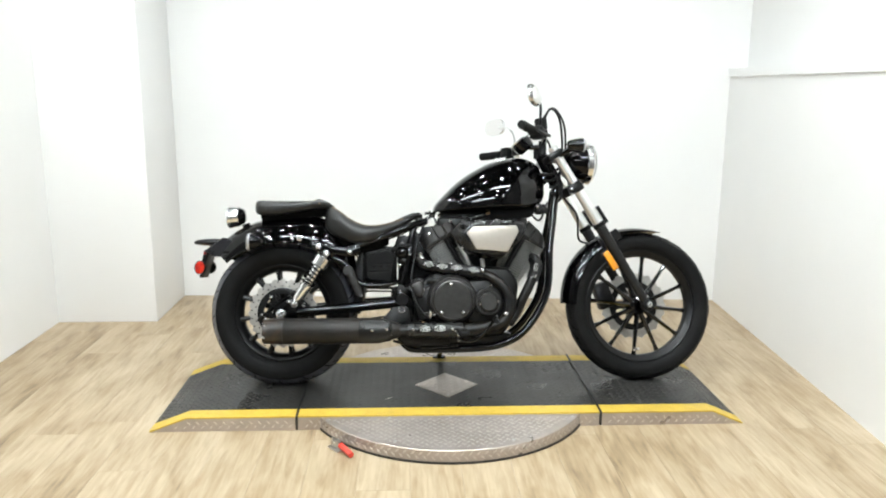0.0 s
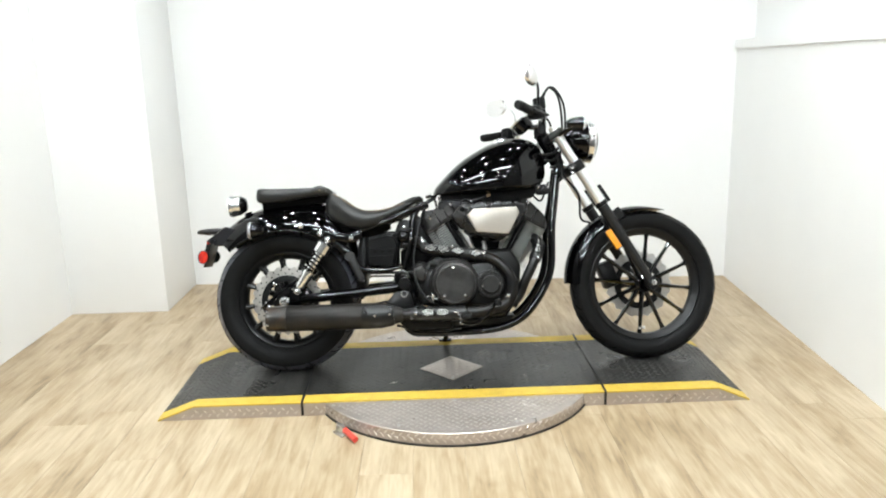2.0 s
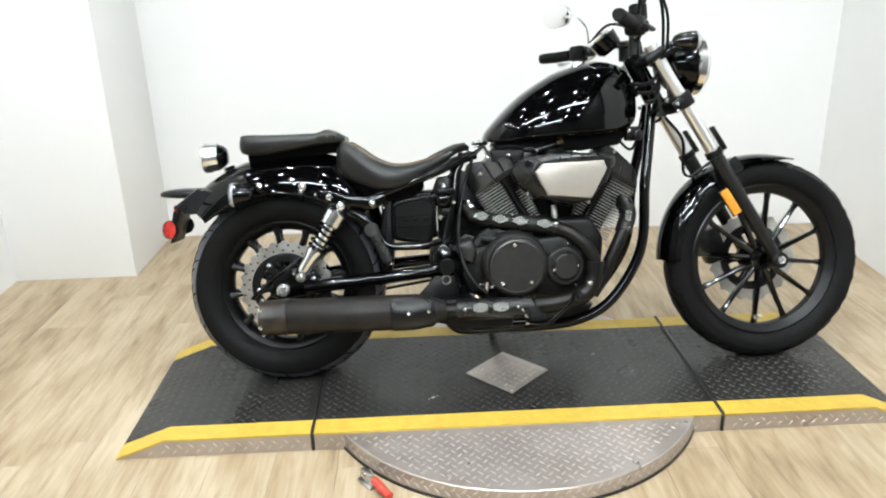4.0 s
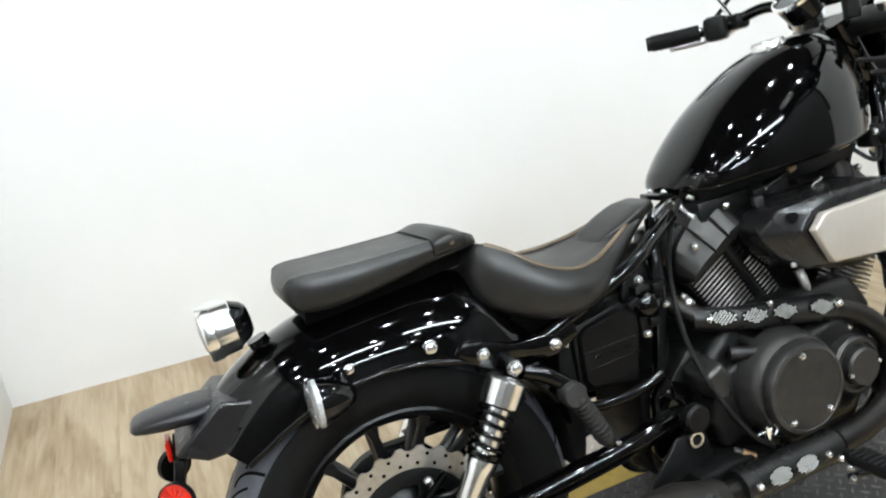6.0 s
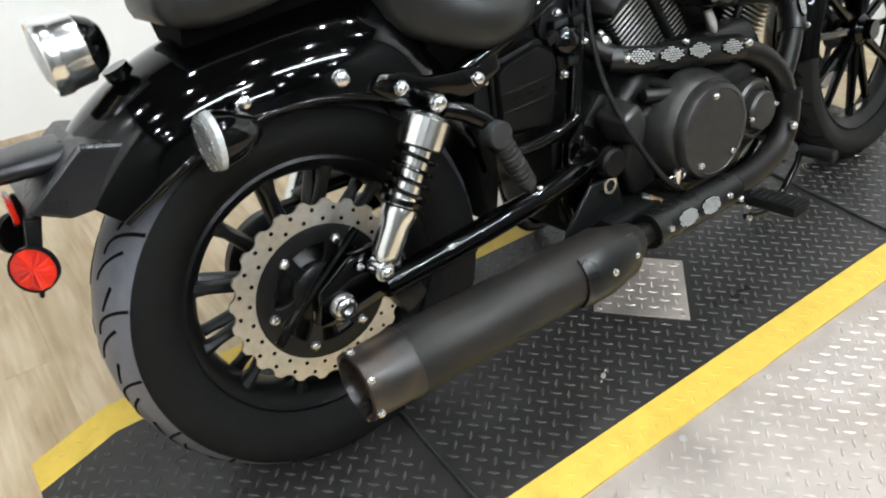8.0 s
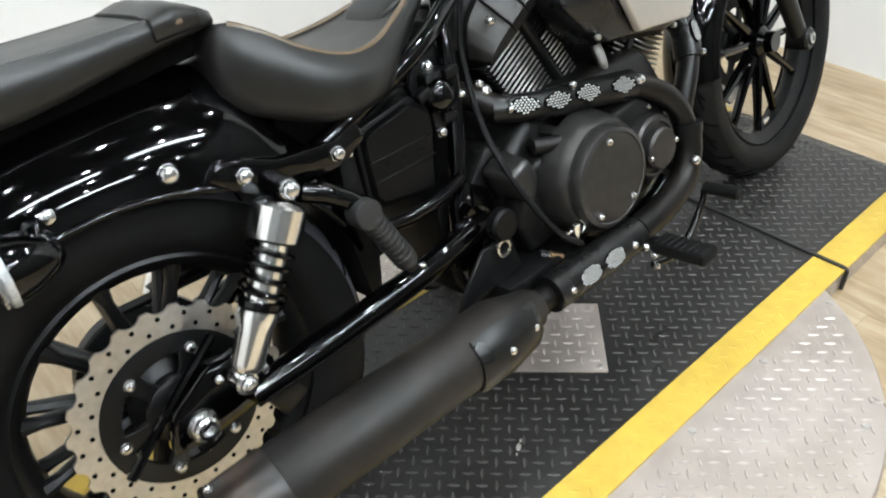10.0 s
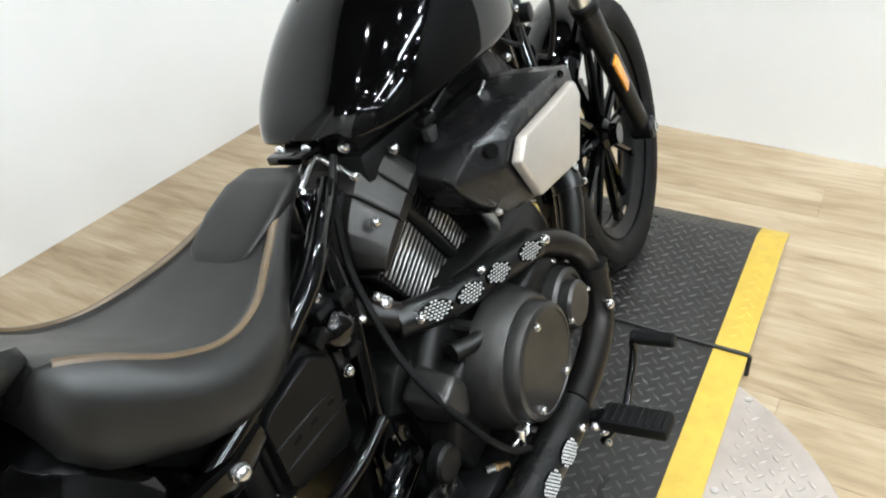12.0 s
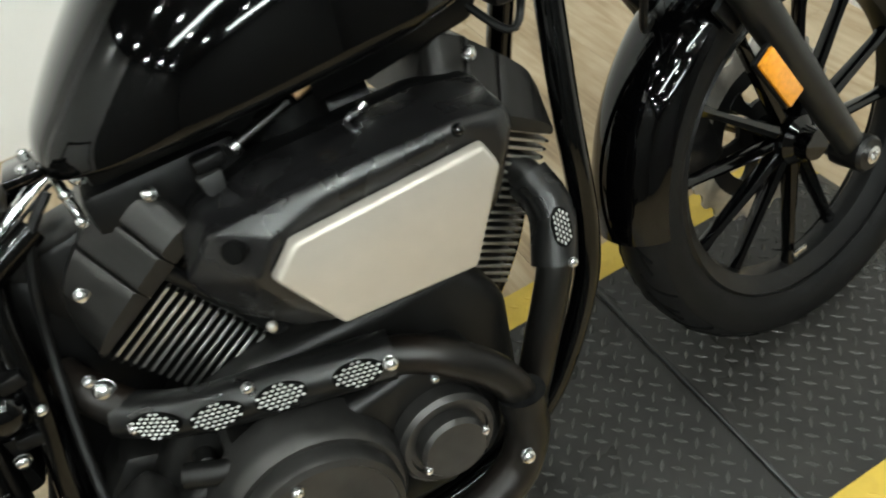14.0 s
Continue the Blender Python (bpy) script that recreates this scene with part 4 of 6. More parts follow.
for s in (-1, 1):
    part("reflector_stalk", box((-0.334, s * 0.062, 0.536), (0.016, 0.012, 0.045), 0.003, Matrix.Rotation(radians(14), 4, "Y")), M_PLASTIC, bracket)
    rd = Vector((-0.55, s * 1.0, 0.1)).normalized()
    part("reflector_back", lathe([(0.0285, 0), (0.0285, 0.006), (0.026, 0.008)], (-0.344, s * 0.072, 0.502), rd, 28), M_PLASTIC, bracket)
    rc = Vector((-0.344, s * 0.072, 0.502)) + rd * 0.0086
    ra, rb, _ = frame_of(rd)
    star = bmesh.new()
    for q in range(12):
        tri = []
        for a in (2 * math.pi * q / 12, 2 * math.pi * (q + 1) / 12):
            tri.append(rc + (ra * math.cos(a) + rb * math.sin(a)) * 0.0272)
        mid_p = rc + (ra * math.cos(2 * math.pi * (q + 0.5) / 12) + rb * math.sin(2 * math.pi * (q + 0.5) / 12)) * 0.016 + rd * 0.0016
        vs = [star.verts.new(p) for p in (rc + rd * 0.001, tri[0], tri[1], mid_p)]
        for f in ((0, 1, 3), (1, 2, 3), (2, 0, 3)):
            star.faces.new([vs[i] for i in f])
    part("side_reflector", star, M_RED, bracket, "round red reflector with a star of facets", angle=5)
    part("reflector_rim", lathe([(0.0272, 0.004), (0.0290, 0.005), (0.0290, 0.0105), (0.0272, 0.0105)], (-0.344, s * 0.072, 0.502), rd, 28, cap=False), M_PLASTIC, bracket, "black reflector rim")


# seats
def cushion(stations, n=40, power=0.55):
    """Stations: x, top z, side z, bottom z, half width; a padded closed section each."""
    rings = []
    for x, zt, zs, zb, w in stations:
        ring = []
        for k in range(n):
            u = 2 * math.pi * k / n
            cu, su = math.cos(u), math.sin(u)
            y = w * math.copysign(abs(cu) ** power, cu)
            if su >= 0:
                z = zs + (zt - zs) * abs(su) ** power
            else:
                z = zs - (zs - zb) * abs(su) ** 0.45
                y *= 1 - 0.10 * abs(su)
            ring.append(Vector((x, y, z)))
        rings.append(ring)
    return rings


def saddle(stations, ridge=0.74, fold=0.5):
    """Stations as for cushion; a flat top panel with a raised fold along each edge, then a bulging side."""
    rings = []
    for x, zt, zs, zb, w in stations:
        d, e = zt - zs, zs - zb
        half_ring = [(0.0, zt - 0.05 * d), (0.35 * w, zt - 0.05 * d), (0.58 * w, zt - 0.06 * d), ((ridge - 0.09) * w, zt - (0.06 + 0.08 * fold) * d), ((ridge - 0.045) * w, zt - (0.05 + 0.10 * fold) * d), (ridge * w, zt - 0.02 * d), ((ridge + 0.035) * w, zt - 0.01 * d),
                     ((0.62 * ridge + 0.38) * w, zt - 0.12 * d), ((0.33 * ridge + 0.67) * w, zt - 0.36 * d), ((0.10 * ridge + 0.90) * w, zt - 0.66 * d), (w, zs), (w, zs - 0.3 * e), (0.985 * w, zs - 0.62 * e), (0.94 * w, zs - 0.88 * e), (0.86 * w, zb), (0.5 * w, zb)]
        rings.append([Vector((x, y, z)) for y, z in half_ring] + [Vector((x, 0, zb))] + [Vector((x, -y, z)) for y, z in reversed(half_ring[1:])])
    return rings


def seat_stations(xs, **cols):
    grid = np.linspace(xs[0], xs[-1], 40)
    out = []
    for x in grid:
        out.append(tuple([float(x)] + [smooth_interp(xs, cols[k], x) for k in ("top", "side", "low", "w")]))
    return out


RS_X = (0.182, 0.20, 0.24, 0.29, 0.345, 0.40, 0.46, 0.52, 0.565, 0.582)
RS = dict(top=(0.730, 0.757, 0.741, 0.704, 0.680, 0.678, 0.691, 0.713, 0.729, 0.722), side=(0.712, 0.715, 0.69, 0.662, 0.648, 0.648, 0.668, 0.698, 0.722, 0.722),
          low=(0.672, 0.648, 0.626, 0.607, 0.602, 0.613, 0.642, 0.682, 0.712, 0.717), w=(0.092, 0.110, 0.130, 0.149, 0.153, 0.136, 0.097, 0.063, 0.047, 0.034))
seat = part("rider_seat", loft(saddle(seat_stations(RS_X, **RS), 0.78, 0.9)), M_SEAT, bike, "black vinyl rider seat with a dished saddle", angle=75)
for s in (-1, 1):
    pts = [Vector((x, s * w * 0.805, zt - 0.03 * (zt - zs))) for x, zt, zs, zb, w in seat_stations(RS_X, **RS)[3:-4]]
    part("seat_seam", tube([p - Vector((0, 0, 0.0018)) for p in pts], 0.0050, 8, 1), M_SEATSEAM, seat, "raised stitched seam, floor reflection painted in its brown")
part("seat_base", loft([[Vector((x, y * w, z)) for y, z in ((-0.84, zb + 0.004), (0.84, zb + 0.004), (0.6, zb - 0.035), (-0.6, zb - 0.035))] for x, zt, zs, zb, w in seat_stations(RS_X, **RS)[5:27]]), M_GROOVE, seat, "black plastic seat base")
tab = [(x, zt + e, zs + 0.012 + e * 0.5, zs - 0.005, w) for x, zt, zs, w, e in ((0.448, 0.686, 0.670, 0.030, -0.002), (0.466, 0.695, 0.678, 0.050, 0.004), (0.51, 0.712, 0.694, 0.058, 0.008), (0.55, 0.727, 0.708, 0.055, 0.009), (0.582, 0.733, 0.717, 0.045, 0.007), (0.596, 0.728, 0.717, 0.028, -0.002))]
part("front_tab", loft(cushion(tab)), M_SEAT, seat, "raised padded tab at the seat nose", angle=60)
ps_xs = (-0.119, -0.111, -0.092, -0.05, 0.0, 0.07, 0.13, 0.18, 0.209)
PS = dict(top=(0.766, 0.780, 0.785, 0.784, 0.783, 0.783, 0.784, 0.784, 0.770), side=(0.757, 0.760, 0.760, 0.760, 0.762, 0.767, 0.770, 0.768, 0.760),
          low=(0.744, 0.732, 0.725, 0.722, 0.727, 0.739, 0.748, 0.752, 0.754), w=(0.062, 0.087, 0.099, 0.104, 0.105, 0.103, 0.098, 0.090, 0.070))
pillion = part("pillion_seat", loft(saddle(seat_stations(ps_xs, **PS), 0.88, 0.10)), M_SEAT, bike, "black vinyl passenger pad on the mudguard", angle=50)
band = []
for x, zt, zs, zb, w in seat_stations(ps_xs, **PS):
    if 0.118 < x < 0.186:
        band.append((x, zt + 0.007 - 0.004 * math.cos(2 * math.pi * (x - 0.118) / 0.068), zs + 0.004, zb - 0.001, w + 0.006))
part("strap", loft(cushion(band)), M_SEAT, pillion, "creased black vinyl strap round the pad", angle=60)
part("snap_button", lathe([(0.0115, -0.002), (0.0115, 0.002), (0.009, 0.005), (0.0005, 0.0062)], (0.156, -0.0915, 0.7765), (0, -0.62, 0.78), 20), M_SEATSEAM, pillion, "brown vinyl-covered snap button")
for s in (-1, 1):
    pts = [Vector((x, s * w * 0.905, zt - 0.05 * (zt - zs))) for x, zt, zs, zb, w in seat_stations(ps_xs, **PS)[2:30]]
    part("seat_seam", tube([p - Vector((0, 0, 0.0012)) for p in pts], 0.0022, 6, 1), M_SEAT, pillion)
part("seat_pan", loft([[Vector((x, y * w * 0.82, z)) for y, z in ((-0.9, zb + 0.004), (0.9, zb + 0.004), (0.6, zb - 0.03), (-0.6, zb - 0.03))] for x, zt, zs, zb, w in seat_stations(ps_xs, **PS)[3:37]]), M_GROOVE, pillion)

# fuel tank
TX = (0.640, 0.648, 0.668, 0.70, 0.75, 0.80, 0.87, 0.94, 1.00, 1.05, 1.085, 1.112, 1.128, 1.132)
TT = (0.750, 0.769, 0.793, 0.827, 0.873, 0.908, 0.946, 0.969, 0.979, 0.975, 0.960, 0.935, 0.895, 0.870)
TB = (0.744, 0.738, 0.735, 0.734, 0.735, 0.736, 0.738, 0.741, 0.744, 0.750, 0.760, 0.775, 0.810, 0.850)
TW = (0.026, 0.062, 0.090, 0.112, 0.130, 0.140, 0.147, 0.148, 0.139, 0.119, 0.098, 0.076, 0.050, 0.022)
rings = []
for x in np.concatenate([np.linspace(0.640, 0.67, 6), np.linspace(0.685, 1.09, 34), np.linspace(1.10, 1.132, 8)]):
    zt, zb, w = smooth_interp(TX, TT, x), smooth_interp(TX, TB, x), smooth_interp(TX, TW, x)
    zm = zb + (zt - zb) * 0.12
    ring = []
    for k in range(56):
        u = 2 * math.pi * k / 56
        cu, su = math.cos(u), math.sin(u)
        y = w * math.copysign(abs(cu) ** (0.88 if su >= 0 else 0.5), cu)
        z = zm + (zt - zm) * abs(su) ** 0.90 if su >= 0 else zm - (zm - zb) * abs(su) ** 0.7
        ring.append(Vector((float(x), y, z)))
    rings.append(ring)
tank = part("fuel_tank", loft(rings), M_PAINT, bike, "gloss black teardrop fuel tank", angle=70)
part("fuel_cap", lathe([(0.034, -0.004), (0.034, 0.006), (0.030, 0.012), (0.001, 0.014)], (0.945, 0, 0.967), (-0.15, 0, 1), 28), M_CHROME, tank, "round chrome fuel cap")
part("tank_bracket", box((0.632, 0, 0.735), (0.05, 0.06, 0.012), 0.003), M_FRAME, tank)
for s in (-1, 1):
    bolt(tank, (0.628, s * 0.022, 0.741), 0.006, (0, 0, 1))

# dark bodies that fill the space under the tank
tray = part("under_tank_tray", prism([(0.672, 0.744), (0.676, 0.700), (0.72, 0.690), (0.80, 0.700), (0.95, 0.700), (1.07, 0.715), (1.10, 0.76), (1.08, 0.77), (0.90, 0.752), (0.70, 0.746)], -0.062, 0.062, 0.008), M_PLASTIC, bike, "black tray and wiring cover under the tank")
part("wiring_block", box((0.735, -0.02, 0.685), (0.15, 0.11, 0.06), 0.012), M_PLASTIC, tray)
part("pump_body", rod((0.86, -0.03, 0.66), (0.86, -0.03, 0.72), 0.045, n=20, bev=0.006), M_PLASTIC, tray)
part("electrics_body", prism([(0.49, 0.40), (0.49, 0.60), (0.56, 0.66), (0.63, 0.62), (0.68, 0.50), (0.62, 0.42)], -0.035, 0.09, 0.01), M_PLASTIC, tray)
part("pivot_casting", prism([(0.462, 0.41), (0.56, 0.43), (0.57, 0.21), (0.49, 0.205), (0.465, 0.25), (0.455, 0.33)], -0.085, 0.085, 0.012), M_PLASTIC, tray)
part("brake_bracket", prism([(0.485, 0.265), (0.60, 0.270), (0.705, 0.235), (0.705, 0.175), (0.52, 0.172), (0.485, 0.205)], -0.195, -0.080, 0.010), M_PLASTIC, tray)
part("engine_mount", prism([(0.575, 0.62), (0.592, 0.672), (0.64, 0.678), (0.70, 0.672), (0.66, 0.60), (0.60, 0.585)], -0.048, 0.048, 0.008), M_SATIN, tray)

# frame tubes
fr = bmesh.new()
tube([(1.15, 0, 0.90), (1.0, 0, 0.79), (0.80, 0, 0.728), (0.69, 0, 0.712)], 0.024, 14, 5, fr)
rod((1.125, 0, 0.99), (1.215, 0, 0.82), 0.030, n=20, bev=0.003, bm=fr)
frame_part = part("frame", fr, M_FRAME, bike, "gloss black tubular steel frame")
for s in (-1, 1):
    part("down_tube", tube([(1.185, s * 0.028, 0.84), (1.165, s * 0.05, 0.70), (1.146, s * 0.075, 0.58), (1.138, s * 0.085, 0.43), (1.108, s * 0.092, 0.335), (1.036, s * 0.10, 0.232), (0.955, s * 0.10, 0.178), (0.84, s * 0.10, 0.154), (0.60, s * 0.10, 0.150), (0.525, s * 0.10, 0.165), (0.492, s * 0.10, 0.24), (0.49, s * 0.10, 0.35)], 0.0165, 14, 6), M_FRAME, frame_part)
    part("seat_rail", tube([(0.612, s * 0.050, 0.700), (0.56, s * 0.075, 0.683), (0.476, s * 0.105, 0.648), (0.34, s * 0.118, 0.600), (0.27, s * 0.115, 0.575)], 0.0145, 12, 5), M_FRAME, frame_part)
    part("seat_tube", tube([(0.578, s * 0.040, 0.700), (0.552, s * 0.066, 0.648), (0.536, s * 0.082, 0.545), (0.514, s * 0.090, 0.455), (0.494, s * 0.095, 0.39), (0.488, s * 0.10, 0.33)], 0.0145, 12, 5), M_FRAME, frame_part)
    part("lower_rail", tube([(0.495, s * 0.115, 0.438), (0.42, s * 0.122, 0.424), (0.33, s * 0.122, 0.432), (0.30, s * 0.115, 0.48)], 0.010, 10, 5), M_FRAME, frame_part)
bolt(frame_part, (0.540, -0.098, 0.555), 0.006)
bolt(frame_part, (0.500, -0.112, 0.402), 0.0065)
part("pivot_plate", prism([(0.455, 0.30), (0.47, 0.40), (0.50, 0.43), (0.545, 0.40), (0.56, 0.32), (0.54, 0.22), (0.48, 0.22)], -0.118, -0.098, 0.005), M_FRAME, frame_part)
part("exhaust_hanger", prism([(0.47, 0.335), (0.53, 0.335), (0.545, 0.27), (0.40, 0.25), (0.41, 0.27)], -0.165, -0.158, 0.003), M_SATIN, frame_part)
part("hanger_ring", lathe([(0.010, -0.003), (0.015, -0.003), (0.015, 0.003), (0.010, 0.003), (0.010, -0.003)], (0.505, -0.172, 0.325), (0, -1, 0), 20, cap=False), M_BOLT, frame_part)

# side cover and electrics
cover_poly = [(0.352, 0.548), (0.366, 0.560), (0.444, 0.576), (0.476, 0.556), (0.480, 0.530), (0.462, 0.440), (0.450, 0.432), (0.362, 0.446), (0.350, 0.462)]
side_cover = part("side_cover", prism(cover_poly, -0.06, -0.097, 0.004, seg=1, shrink=0.97), M_COVER, bike, "black plastic side cover with slots")
part("cover_rim", prism([(x + (0.006 if x > 0.41 else -0.006), z + (0.006 if z > 0.5 else -0.006)) for x, z in cover_poly], -0.055, -0.086, 0.004), M_PLASTIC, side_cover)
for dz, up in ((0.0, 0.004), (-0.031, 0.0)):
    part("cover_rib", box((0.413, -0.0968, 0.516 + dz), (0.116, 0.004, 0.0035), 0.0012, Matrix.Rotation(radians(-1.5), 4, "Y"), seg=1), M_COVER, side_cover)
for k in range(3):
    part("slot", box((0.386 + 0.031 * k, -0.0962, 0.5035), (0.015, 0.004, 0.006), 0.0015, seg=1), M_GROOVE, side_cover)
part("battery_box", box((0.41, 0.01, 0.515), (0.15, 0.13, 0.15), 0.01), M_PLASTIC, bike, "black battery box")
electrics = part("fuse_box", box((0.515, -0.062, 0.555), (0.055, 0.05, 0.09), 0.008), M_PLASTIC, bike, "black fuse and connector box")
part("mount_plate", prism([(0.47, 0.585), (0.49, 0.635), (0.525, 0.638), (0.545, 0.60), (0.535, 0.555), (0.48, 0.55)], -0.058, -0.066, 0.003), M_SATIN, electrics)
bolt(electrics, (0.510, -0.067, 0.604), 0.0105)
bolt(electrics, (0.496, -0.09, 0.509), 0.0085)
bolt(electrics, (0.535, -0.088, 0.552), 0.006)
part("relay_cap", lathe([(0.027, -0.02), (0.027, 0.004), (0.024, 0.013), (0.015, 0.019), (0.0005, 0.021)], (0.506, -0.084, 0.563), (-0.15, -1, 0.15), 28), M_FRAME, electrics, "glossy black rounded relay cap")
for k, (x, z) in enumerate(((0.475, 0.575), (0.532, 0.592), (0.515, 0.528))):
    part("connector", box((x, -0.088, z), (0.026, 0.02, 0.016), 0.004, Matrix.Rotation(radians(-20 + 15 * k), 4, "Y")), M_PLASTIC, electrics)
inner = part("inner_fender", prism([(0.30, 0.40), (0.315, 0.56), (0.345, 0.58), (0.345, 0.38), (0.33, 0.30), (0.31, 0.30)], -0.085, 0.085, 0.01), M_PLASTIC, bike, "black plastic splash guard")

# engine
case_poly = [(0.555, 0.30), (0.575, 0.42), (0.64, 0.485), (0.74, 0.505), (0.96, 0.50), (1.005, 0.43), (0.99, 0.28), (0.93, 0.205), (0.62, 0.20)]
engine = part("crankcase", prism(case_poly, -0.125, 0.125, 0.022, seg=3), M_ENGINE, bike, "black air-cooled engine crankcase")
KC = (0.717, 0.364)
hs_rings = []
for y, r, cut in ((0.11, 0.107, 1.0), (0.135, 0.107, 1.0), (0.148, 0.106, 1.0), (0.154, 0.1055, 0.85), (0.157, 0.105, 0.0), (0.188, 0.100, 0.0), (0.200, 0.096, 0.0), (0.206, 0.091, 0.0), (0.207, 0.060, 0.0)):
    ring = []
    for k in range(144):
        a = 2 * math.pi * k / 144
        dip = 0.0
        for a0 in (58, 98, 138, 180):
            off = abs((math.degrees(a) - a0 + 180) % 360 - 180)
            dip = max(dip, min(1.0, max(0.0, (16.0 - off) / 3.5)))
        rr = r - 0.026 * dip * cut
        ring.append(Vector((KC[0] + rr * math.cos(a), -y, KC[1] + rr * math.sin(a))))
    hs_rings.append(ring)
part("clutch_case", loft(hs_rings), M_CASE, engine, "graphite clutch housing with pockets round its rim", angle=32)
part("clutch_cover", lathe([(0.086, 0.203), (0.0865, 0.218), (0.083, 0.226), (0.076, 0.2285), (0.0745, 0.2265), (0.0005, 0.2265)], (KC[0], 0, KC[1]), (0, -1, 0), 64), M_CASE, engine, "round dark grey clutch cover")
for x, z in ((0.709, 0.430), (0.757, 0.315), (0.672, 0.314)):
    bolt(engine, (x, -0.228, z), 0.0068)
for a in (58, 98, 138, 180):
    x, z = KC[0] + 0.104 * math.cos(radians(a)), KC[1] + 0.112 * math.sin(radians(a))
    part("case_boss", rod((x, -0.12, z), (x, -0.146, z), 0.0105, n=14, bev=0.002), M_ENGINE, engine)
    bolt(engine, (x, -0.147, z), 0.0062)
case2 = [(0.775, 0.44), (0.86, 0.452), (0.93, 0.425), (0.955, 0.36), (0.93, 0.29), (0.86, 0.262), (0.78, 0.27)]
part("oil_pump_case", prism(case2, -0.11, -0.178, 0.014, seg=3), M_ENGINE, engine)
part("stator_ring", lathe([(0.058, 0.17), (0.057, 0.196), (0.052, 0.201), (0.046, 0.201), (0.045, 0.196), (0.001, 0.196)], (0.866, 0, 0.355), (0, -1, 0), 48), M_CASE, engine)
part("stator_cap", lathe([(0.038, 0.19), (0.038, 0.212), (0.034, 0.217), (0.0005, 0.217)], (0.866, 0, 0.355), (0, -1, 0), 40), M_CASE, engine, "round dark grey inspection cap")
for a in (-170, 5):
    bolt(engine, (0.866 + 0.036 * math.cos(radians(a)), -0.214, 0.355 + 0.036 * math.sin(radians(a))), 0.0055)
for a in (35, 80, 300):
    bolt(engine, (0.866 + 0.070 * math.cos(radians(a)), -0.179, 0.355 + 0.070 * math.sin(radians(a))), 0.0055)
part("rear_case", prism([(0.555, 0.33), (0.585, 0.41), (0.64, 0.43), (0.665, 0.36), (0.64, 0.28), (0.58, 0.27)], -0.11, -0.158, 0.012, seg=3), M_ENGINE, engine)
bolt(engine, (0.60, -0.16, 0.405), 0.0065)
part("rear_lobe", prism([(0.536, 0.432), (0.586, 0.452), (0.606, 0.41), (0.592, 0.362), (0.555, 0.378)], -0.11, -0.176, 0.010, seg=3, shrink=0.86), M_CASE, engine)
part("case_arm", tube([(0.62, -0.15, 0.445), (0.665, -0.168, 0.44), (0.71, -0.165, 0.452)], 0.013, 10, 5), M_ENGINE, engine)
part("gearbox", prism([(0.50, 0.26), (0.51, 0.40), (0.57, 0.46), (0.62, 0.44), (0.62, 0.22), (0.55, 0.21)], -0.10, 0.10, 0.015), M_ENGINE, engine)
part("oil_pan", prism([(0.58, 0.215), (0.98, 0.215), (0.94, 0.165), (0.63, 0.165)], -0.095, 0.095, 0.012), M_ENGINE, engine)


def cylinder(base, lean_deg, name, label):
    """A finned cylinder and head along an axis in the x-z plane; local x across, z along the axis."""
    m = Matrix.Translation((base[0], 0, base[1])) @ Matrix.Rotation(radians(lean_deg), 4, "Y")
    b0 = bmesh.new()
    box((0, 0, 0.24), (0.10, 0.13, 0.21), 0.01, bm=b0)
    b0.transform(m)
    cyl = part(name, b0, M_ENGINE, bike, label)
    sgn = 1 if lean_deg > 0 else -1
    for k in range(20):
        z = 0.144 + 0.0095 * k
        half = 0.062 + 0.00084 * k
        fm = bmesh.new()
        box((sgn * 0.008, 0, 0), (2 * half, 0.168, 0.0034), 0.0009, bm=fm, seg=1)
        fm.transform(m @ Matrix.Translation((0, 0, z)))
        part("fin", fm, M_ENGINE, cyl)
        em = bmesh.new()
        a0, a1 = sgn * -0.006, sgn * 0.078
        box(((a0 + a1) / 2, -0.0855, 0), (abs(a1 - a0), 0.003, 0.0036), 0.0006, bm=em, seg=1)
        if k < 14:
            box((-sgn * 0.048, -0.0855, 0), (0.030, 0.003, 0.0034), 0.0006, bm=em, seg=1)
        em.transform(m @ Matrix.Translation((0, 0, z)))
        part("fin_edge", em, M_FIN, cyl, "bright machined fin edge")
    pm = rod((-sgn * 0.020, -0.084, 0.14), (-sgn * 0.020, -0.084, 0.325), 0.0095, n=12)
    pm.transform(m)
    part("pushrod_tube", pm, M_SATIN, cyl)

    # head cover in three joined castings whose outer ends draw in to a flat face
    def crest(x, drop):
        return smooth_interp((-0.084, -0.062, 0.0, 0.058, 0.084), (0.378, 0.408, 0.400, 0.380, 0.345), x) * (1 - drop) + 0.333 * drop

    for name_b, x0, x1, lab in (("cylinder_head", 0.0085, 0.083, "dark grey cylinder head cover"), ("rocker_cover", -0.0345, 0.0070, "dark grey rocker cover"), ("head_end", -0.080, -0.0360, "")):
        rings_b = []
        for y, k, drop in ((0.096, 0.92, 0.85), (0.062, 1.0, 0.0), (-0.062, 1.0, 0.0), (-0.0975, 0.92, 0.85)):
            xs_b = np.linspace(x0, x1, 6)
            outline = [(x0, 0.326)] + [(x, crest(x, drop)) for x in xs_b] + [(x1, 0.326)]
            rings_b.append([Vector((sgn * x * k, y, z)) for x, z in outline])
        hb_m = loft(rings_b)
        bmesh.ops.recalc_face_normals(hb_m, faces=hb_m.faces)
        bevelled(hb_m, [e for e in hb_m.edges if e.calc_length() > 0.02], 0.0028, 2)
        hb_m.transform(m)
        part(name_b, hb_m, M_HEAD, cyl, lab, angle=28)
    return cyl, m


